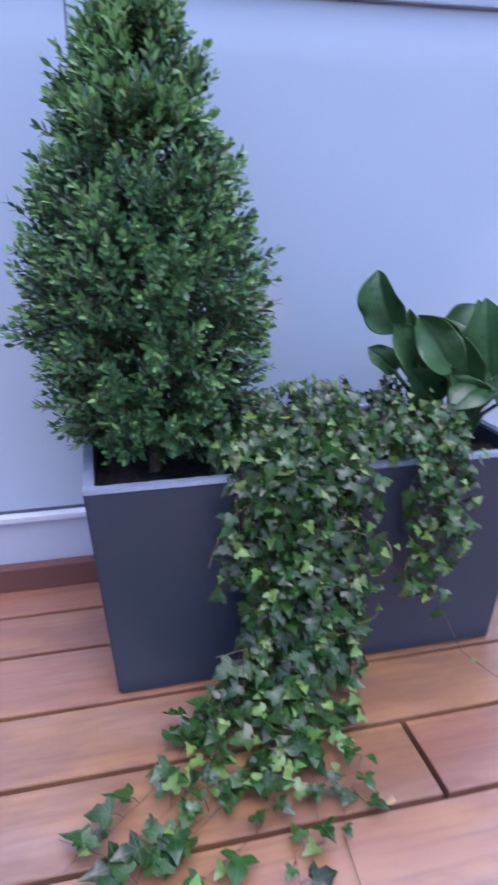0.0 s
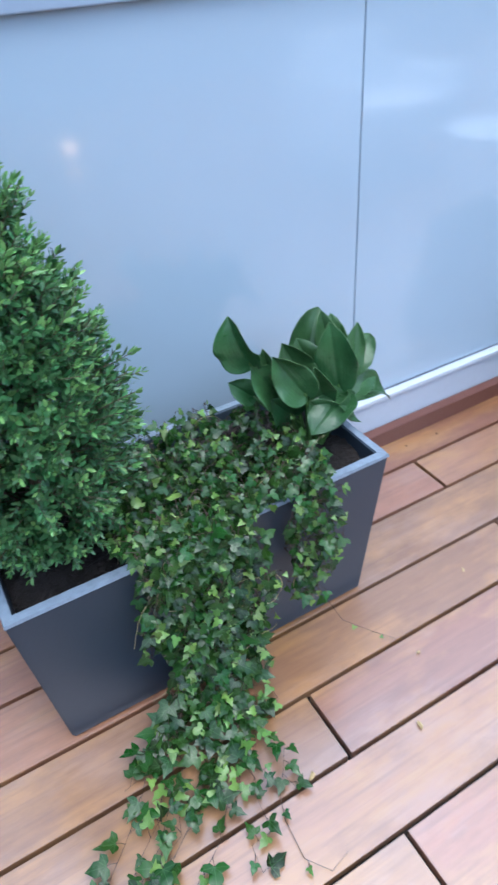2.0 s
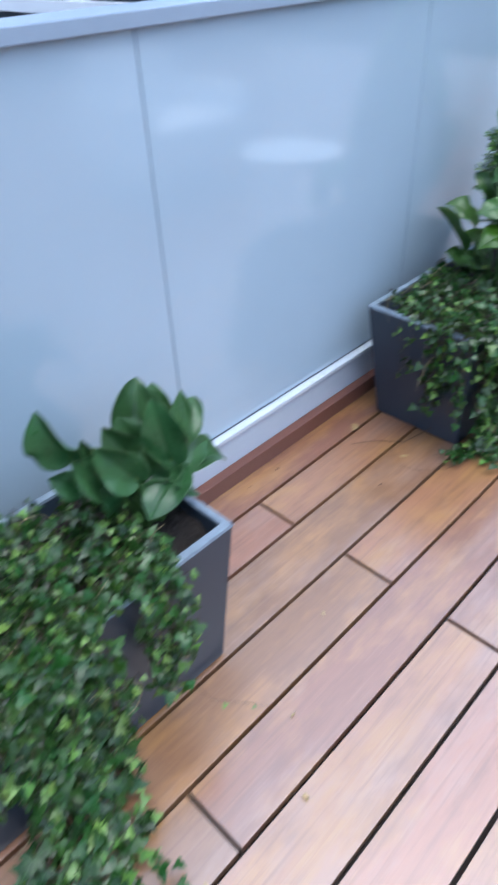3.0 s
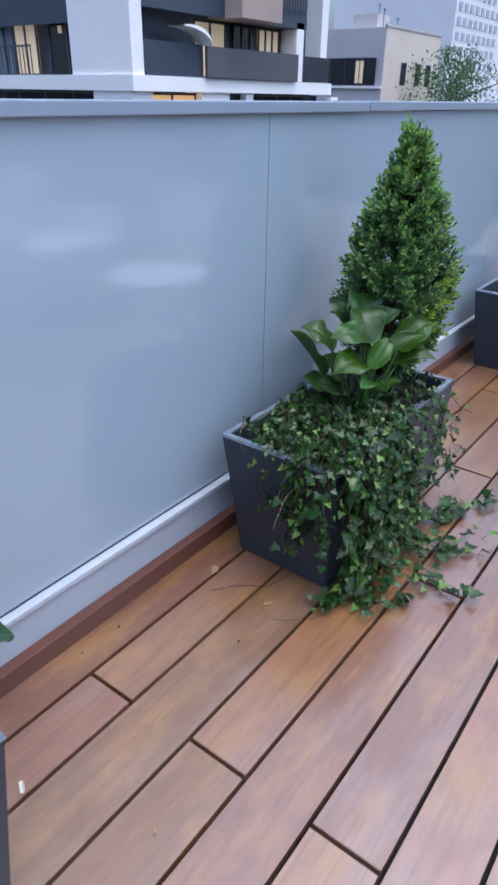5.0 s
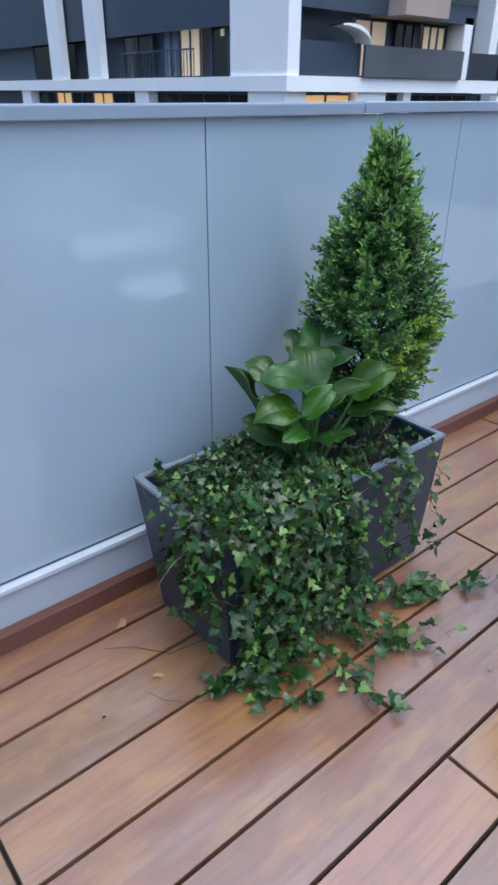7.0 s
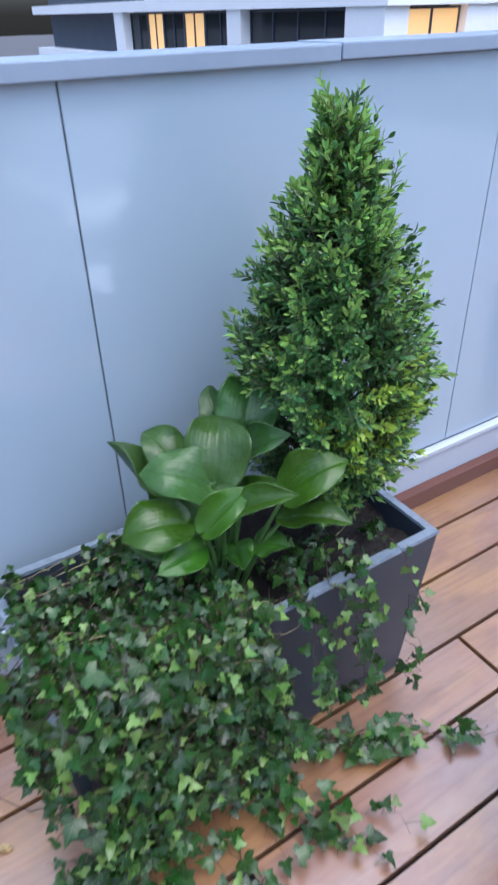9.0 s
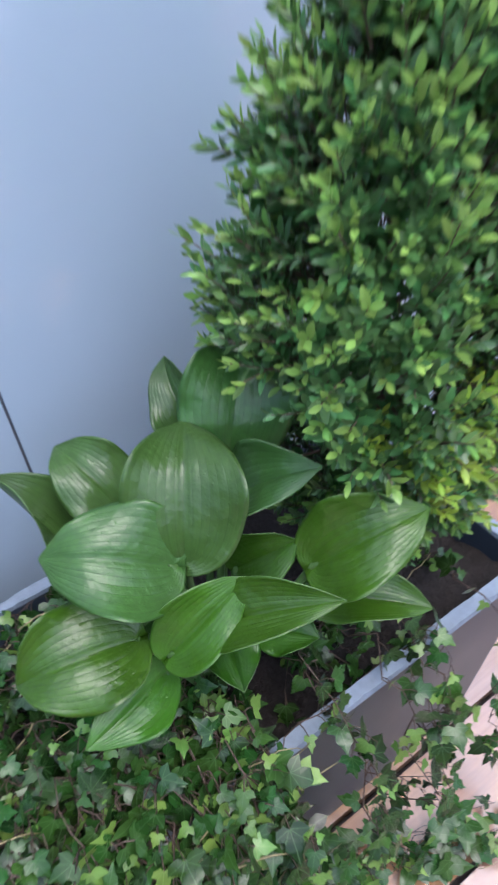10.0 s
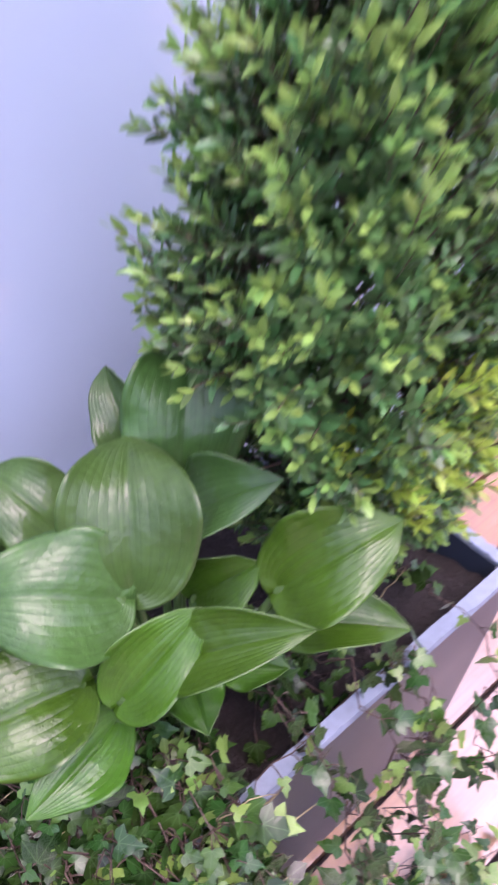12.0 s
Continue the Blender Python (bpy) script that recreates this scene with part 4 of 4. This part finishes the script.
# ---- bits on the deck ----
M_DRY = material("dry_leaf", (0.30, 0.22, 0.10), 0.8, vary=0.3, scale=60, fine=200, bump=0.2)
M_PALE = material("pale_scrap", (0.6, 0.58, 0.5), 0.8, vary=0.2, scale=60, fine=200)
bits = random.Random(9)
for x, y, s, mat in ((1.62, 1.70, 0.02, M_PALE), (2.05, 1.88, 0.007, M_SOIL), (1.93, 1.885, 0.006, M_SOIL), (2.38, 1.83, 0.03, M_DRY), (1.36, 1.18, 0.012, M_DRY), (1.47, 1.31, 0.008, M_DRY),
                     (1.72, 1.43, 0.010, M_DRY), (2.36, 1.62, 0.022, M_DRY), (1.12, 1.21, 0.014, M_DRY), (2.20, 1.60, 0.008, M_SOIL), (3.0, 1.12, 0.012, M_DRY), (0.95, 1.86, 0.01, M_DRY)):
    vs, fs = [(0, 0, 0.002)], []
    for k in range(7):
        a = 2 * math.pi * k / 7
        r = s * bits.uniform(0.5, 1.0)
        vs.append((r * math.cos(a), 0.5 * r * math.sin(a), 0.0015 + bits.uniform(0, 0.25) * s))
        fs.append((0, k + 1, (k + 1) % 7 + 1))
    ob = link_mesh("leaf_scrap", vs, fs, mat)
    ob.location, ob.rotation_euler = (x, y, 0.001), (0, 0, bits.uniform(0, 6))
    tagged(ob, "tiny dry scrap of leaf on the deck", "leaf scrap", "scraps on the deck")

# ---- street beyond the parapet ----
M_WHITE = material("white_facade", (0.93, 0.93, 0.93), 0.7, vary=0.05, scale=0.6, fine=8, bump=0.1, bump_scale=10)
M_DARK = material("dark_cladding", (0.048, 0.064, 0.095), 0.45, vary=0.15, scale=0.8, fine=6, bump=0.1, bump_scale=10)
M_RAIL = material("grey_balcony_panel", (0.10, 0.105, 0.12), 0.4, vary=0.1, scale=0.8, fine=6, bump=0)
M_PINK = material("warm_concrete", (0.42, 0.33, 0.29), 0.8, vary=0.1, scale=0.5, fine=5)
M_BEIGE = material("beige_render", (0.68, 0.60, 0.52), 0.8, vary=0.1, scale=0.3, fine=3)
M_GREY = material("grey_render_and_shade", (0.5, 0.5, 0.52), 0.8, vary=0.1, scale=0.3, fine=3)
M_GROUND = material("street_ground", (0.07, 0.07, 0.075), 0.9, vary=0.2, scale=0.1, fine=1)


def glow(name, colour, strength):
    m = bpy.data.materials.new(name)
    m.use_nodes = True
    p = m.node_tree.nodes["Principled BSDF"]
    p.inputs["Base Color"].default_value = (*colour, 1)
    p.inputs["Emission Color"].default_value = (*colour, 1)
    p.inputs["Emission Strength"].default_value = strength
    return m


M_LIT = glow("lit_room", (1.0, 0.58, 0.22), 0.3)
M_CURTAIN = material("grey_curtain", (0.16, 0.20, 0.25), 0.6, vary=0.3, scale=3, fine=12, stretch=(1, 1, 0.1))
M_LIT_PALE = glow("lit_curtain", (0.9, 0.68, 0.42), 0.15)
ground = tagged(box("ground", -400, 3.0, -14.2, 600, 700, -14.0, M_GROUND), "dark street ground far below the terrace", "ground", kind="structure")
tower = empty("apartment_building", "white and dark apartment block with balconies and lit windows", "building", at=(20, 20.5, -14))
tower.location = (0.2, 0, -0.8)


def pane_window(parent, a, b, z0, z1, depth, glass, bars=2, facing="y"):
    """A window between a and b on a facade: frame, glass, bars. facing y: facade at y=depth; x: at x=depth."""
    def put(name, p0, p1, q0, q1, mat, par):
        if facing == "y":
            return part(name, box_bm(p0[0], depth + q0, p0[1], p1[0], depth + q1, p1[1]), mat, par)
        return part(name, box_bm(depth + q0, p0[0], p0[1], depth + q1, p1[0], p1[1]), mat, par)
    win = put("window", (a, z0), (b, z1), 0.06, 0.10, glass, parent)
    for k in range(bars + 1):
        c = a + (b - a) * k / bars
        put("frame_bar", (c - 0.04, z0), (c + 0.04, z1), 0.0, 0.055, M_DARK, win)
    put("head", (a, z1 - 0.08), (b, z1), -0.01, 0.058, M_DARK, win)
    return win


FY, FX = 20.5, 20.1
box("core", FX + 1.25, FY + 0.9, -14, 33.5, 60, 16, M_DARK, tower)
box("corner_pillar", FX, FY, 2.62, FX + 0.6, FY + 3.3, 16, M_WHITE, tower)
for z in (-0.55, 2.1, 5.3, 8.4, 11.5):
    if z < 3:
        box("slab", FX - 0.1, FY - 0.1, z, 34.0, FY + 1.2, z + 0.52, M_WHITE, tower)
        box("slab", FX - 0.1, FY + 1.2, z, FX + 1.2, 60, z + 0.52, M_WHITE, tower)
# storey above the white band, street side
box("rail_panel", FX + 0.6, FY - 0.02, 2.63, 24.0, FY + 0.1, 3.76, M_DARK, tower)
box("rail_panel", 24.0, FY - 0.25, 2.63, 30.6, FY - 0.13, 3.72, M_RAIL, tower)
box("rail_panel", 31.2, FY - 0.1, 2.63, 33.6, FY - 0.02, 3.7, M_RAIL, tower)
box("rail_panel", FX + 0.6, FY - 0.02, 4.75, 25.4, FY + 0.1, 8.2, M_DARK, tower)
box("balcony_block", 25.4, FY - 0.9, 4.75, 28.2, FY + 0.9, 5.9, M_PINK, tower)
box("rail_panel", 28.2, FY - 0.1, 5.5, 31.4, FY + 0.0, 6.6, M_RAIL, tower)
box("soffit", 28.2, FY - 0.1, 4.75, 31.4, FY + 0.9, 5.2, M_DARK, tower)
box("end_pillar", 30.6, FY - 0.1, 2.63, 31.2, FY + 0.8, 5.0, M_WHITE, tower)
box("end_pillar", 32.9, FY, 3.2, 33.5, FY + 1.0, 16, M_WHITE, tower)
pane_window(tower, 24.4, 26.4, 2.7, 4.7, FY + 0.75, M_LIT_PALE, 2)
pane_window(tower, 27.0, 28.2, 2.7, 4.7, FY + 0.75, M_GLASS, 2)
pane_window(tower, 28.8, 30.4, 2.7, 4.7, FY + 0.75, M_LIT_PALE, 3)
pane_window(tower, 31.4, 32.4, 2.7, 4.7, FY + 0.75, M_GLASS, 2)
pane_window(tower, 25.6, 28.0, 5.9, 7.6, FY + 0.75, M_LIT_PALE, 4)
pane_window(tower, 28.6, 31.0, 5.9, 7.6, FY + 0.75, M_LIT_PALE, 3)
# storey below the band
box("base_wall", FX, FY + 0.1, -14, 21.2, FY + 0.9, 2.1, M_WHITE, tower)
for a, b, mat in ((21.2, 24.0, M_LIT), (25.8, 27.0, M_GLASS), (27.5, 33.4, M_GLASS)):
    pane_window(tower, a, b, -0.3, 2.06, FY + 0.4, mat, max(2, int(b - a)))
for a, b in ((24.0, 25.8), (27.0, 27.5)):
    box("base_pillar", a, FY + 0.05, -14, b, FY + 0.9, 2.1, M_WHITE, tower)
# side that runs away from the terrace
box("rail_panel", FX + 0.5, 23.8, 4.4, FX + 0.6, 60, 6.3, M_DARK, tower)
for a, b, mat in ((23.9, 26.2, M_GLASS), (27.0, 28.5, M_LIT_PALE), (28.6, 29.9, M_CURTAIN), (30.8, 33.4, M_GLASS), (36, 44, M_GLASS)):
    pane_window(tower, a, b, 2.7, 4.6, FX + 0.9, mat, 2, "x")
for a, b, mat in ((22.7, 29.9, M_GLASS), (31.1, 34.0, M_GLASS), (34.1, 36.2, M_LIT), (36.3, 38.6, M_GLASS), (38.7, 40.6, M_LIT), (40.7, 43.0, M_GLASS)):
    pane_window(tower, a, b, -0.3, 2.06, FX + 0.5, mat, 4 if b - a > 5 else 2, "x")
for a, b in ((21.4, 22.7), (29.9, 31.1), (43, 44.3)):
    box("base_pillar", FX, a, -14, FX + 0.7, b, 2.1, M_WHITE, tower)
for a, b in ((34.2, 35.5), (38.4, 39.8)):
    box("slim_pillar", FX, a, 2.62, FX + 0.4, b, 16, M_WHITE, tower)

low = empty("low_building", "beige flat-roofed building with one lit window", "building")
box("body", 76.6, 39, -14, 91.5, 50, 8.0, M_BEIGE, low)
# thin grey sheet over the beige wall: this side's shade put into the colour
box("shaded_wall", 76.5, 39.02, -14, 76.595, 50, 7.9, M_GREY, low)
pane_window(low, 39.8, 47.5, 2.4, 5.1, 76.2, M_GLASS, 4, "x")
pane_window(low, 41.2, 42.3, 2.6, 4.9, 76.1, M_LIT_PALE, 2, "x")
box("roof_box", 78, 41, 8.0, 81, 44, 9.4, M_GREY, low)
for x in (81, 85, 88):
    pane_window(low, x, x + 1.2, 2.5, 4.8, 38.9, M_GLASS, 2)
for x, y, z in ((77.5, 40.0, 1.8), (80.2, 42.0, 2.6), (83.0, 41.0, 1.4)):
    box("antenna", x, y, 8.0, x + 0.06, y + 0.06, 8.0 + z, M_DARK, low)
    box("antenna_bar", x - 0.5, y, 8.0 + z - 0.2, x + 0.5, y + 0.06, 8.0 + z - 0.14, M_DARK, low)
box("roof_edge", 76.4, 38.9, 8.0, 91.6, 39.2, 8.25, M_GREY, low)
box("sill_band", 76.2, 39.0, 2.1, 76.5, 50.0, 2.35, M_WHITE, low)
far = empty("distant_tower", "pale hazy high-rise in the distance", "building")
# distance haze is mixed into these pale wall and glass colours
M_HAZE = material("hazed_far_facade", (0.78, 0.80, 0.84), 0.8, vary=0.1, scale=0.05, fine=0.5)
M_HAZE_GLASS = material("hazed_far_glass", (0.42, 0.48, 0.56), 0.3, vary=0.1, scale=0.05, fine=0.5, bump=0)
box("body", 235, 96, -14, 330, 140, 120, M_HAZE, far)
for k in range(14):
    for i in range(8):
        box("window", 237 + i * 5, 95.7, 2 + k * 4, 239.6 + i * 5, 96.0, 4.2 + k * 4, M_HAZE_GLASS, far)

# upper storeys and balcony bars of the apartment block
for a, b, z0, z1, mat in ((23.9, 26.2, 6.3, 8.2, M_GLASS), (26.9, 29.6, 6.3, 8.2, M_GLASS), (30.5, 33.4, 6.3, 8.2, M_GLASS)):
    pane_window(tower, a, b, z0, z1, FX + 0.9, mat, 3, "x")
for a, b in ((24.2, 24.5), (25.2, 25.5), (27.6, 28.0)):
    box("ceiling_lamp", FX + 0.86, a, 7.3, FX + 0.9, b, 7.42, M_LIT_PALE, tower)
for a, b in ((24.5, 24.75), (25.3, 25.5)):
    box("pendant_lamp", FX + 0.86, a, 4.1, FX + 0.9, b, 4.35, M_LIT_PALE, tower)
for k in range(26):
    y = 26.8 + k * 0.25
    box("rail_bar", FX + 0.40, y, 2.65, FX + 0.43, y + 0.03, 3.65, M_DARK, tower)
box("rail_top", FX + 0.38, 26.8, 3.65, FX + 0.45, 33.2, 3.72, M_DARK, tower)
for k in range(16):
    x = 31.3 + k * 0.15
    box("rail_bar", x, FY - 0.16, 2.65, x + 0.03, FY - 0.13, 3.7, M_DARK, tower)
for k in range(14):
    x = 28.3 + k * 0.22
    box("rail_bar", x, FY - 0.16, 5.3, x + 0.03, FY - 0.13, 6.5, M_DARK, tower)
# pale curved awning on the balcony
av, af = [], []
for k in range(13):
    a = math.pi * 0.5 * k / 12
    px, pz = 22.4 + 1.6 * math.sin(a), 3.72 + 0.55 * math.cos(a)
    for dz in (0.0, 0.12 * math.sin(math.pi * (k + 1) / 14) + 0.02):
        av += [(px, FY - 0.5, pz + dz), (px, FY + 0.3, pz + dz)]
    if k:
        e = 4 * k
        af += [(e - 4, e, e + 1, e - 3), (e - 2, e - 1, e + 3, e + 2), (e - 4, e - 2, e + 2, e), (e - 3, e + 1, e + 3, e - 1)]
link_mesh("awning", av, af, M_WHITE, tower, "pale curved canopy")
box("air_unit", 33.75, FY - 0.3, 1.5, 34.4, FY + 0.1, 2.0, M_WHITE, tower)


# ---- street tree ----
def street_tree(at, height, radius, seed):
    rng = random.Random(seed)
    root = empty("street_tree", "hazy green street tree beside the low building", "tree", at=at)
    tv, tf = tube([(0, 0, 0), (0.3, 0.1, height * 0.4), (0.1, 0.2, height * 0.8)], 0.4, 8, 0.3)
    for k in range(16):
        z0 = height * rng.uniform(0.45, 0.75)
        a = rng.uniform(0, 6.28)
        r = radius * rng.uniform(0.5, 0.9)
        v, f = tube([(0.1, 0.1, z0), (0.5 * r * math.cos(a), 0.5 * r * math.sin(a), z0 + 1.2), (r * math.cos(a), r * math.sin(a), z0 + 2.2)], 0.12, 5, 0.3)
        tf += [tuple(i + len(tv) for i in q) for q in f]
        tv += v
    link_mesh("trunk", tv, tf, M_TWIG, root, smooth=True)
    V, F, n = [], [], 0
    for c in range(90):
        a, u, w = rng.uniform(0, 6.28), rng.uniform(-1, 1), rng.random() ** 0.4
        cx, cy, cz = radius * w * math.sqrt(1 - u * u) * math.cos(a), radius * w * math.sqrt(1 - u * u) * math.sin(a), height * 0.72 + height * 0.28 * w * u
        for k in range(70):
            R = frame_from([rng.gauss(0, 1) for _ in range(3)], [rng.gauss(0, 1) for _ in range(3)])
            p = np.array((cx + rng.gauss(0, 0.75), cy + rng.gauss(0, 0.75), min(height, cz + rng.gauss(0, 0.6))))
            V.append((LEAF_V * rng.uniform(0.25, 0.45)) @ R.T + p)
            F += [tuple(int(i) + n for i in f) for f in LEAF_F]
            n += len(LEAF_V)
    tagged(link_mesh("crown", np.concatenate(V), F, M_LEAF, root), kind="stuff")


street_tree((85, 34, -14), 20.3, 6.5, 4)
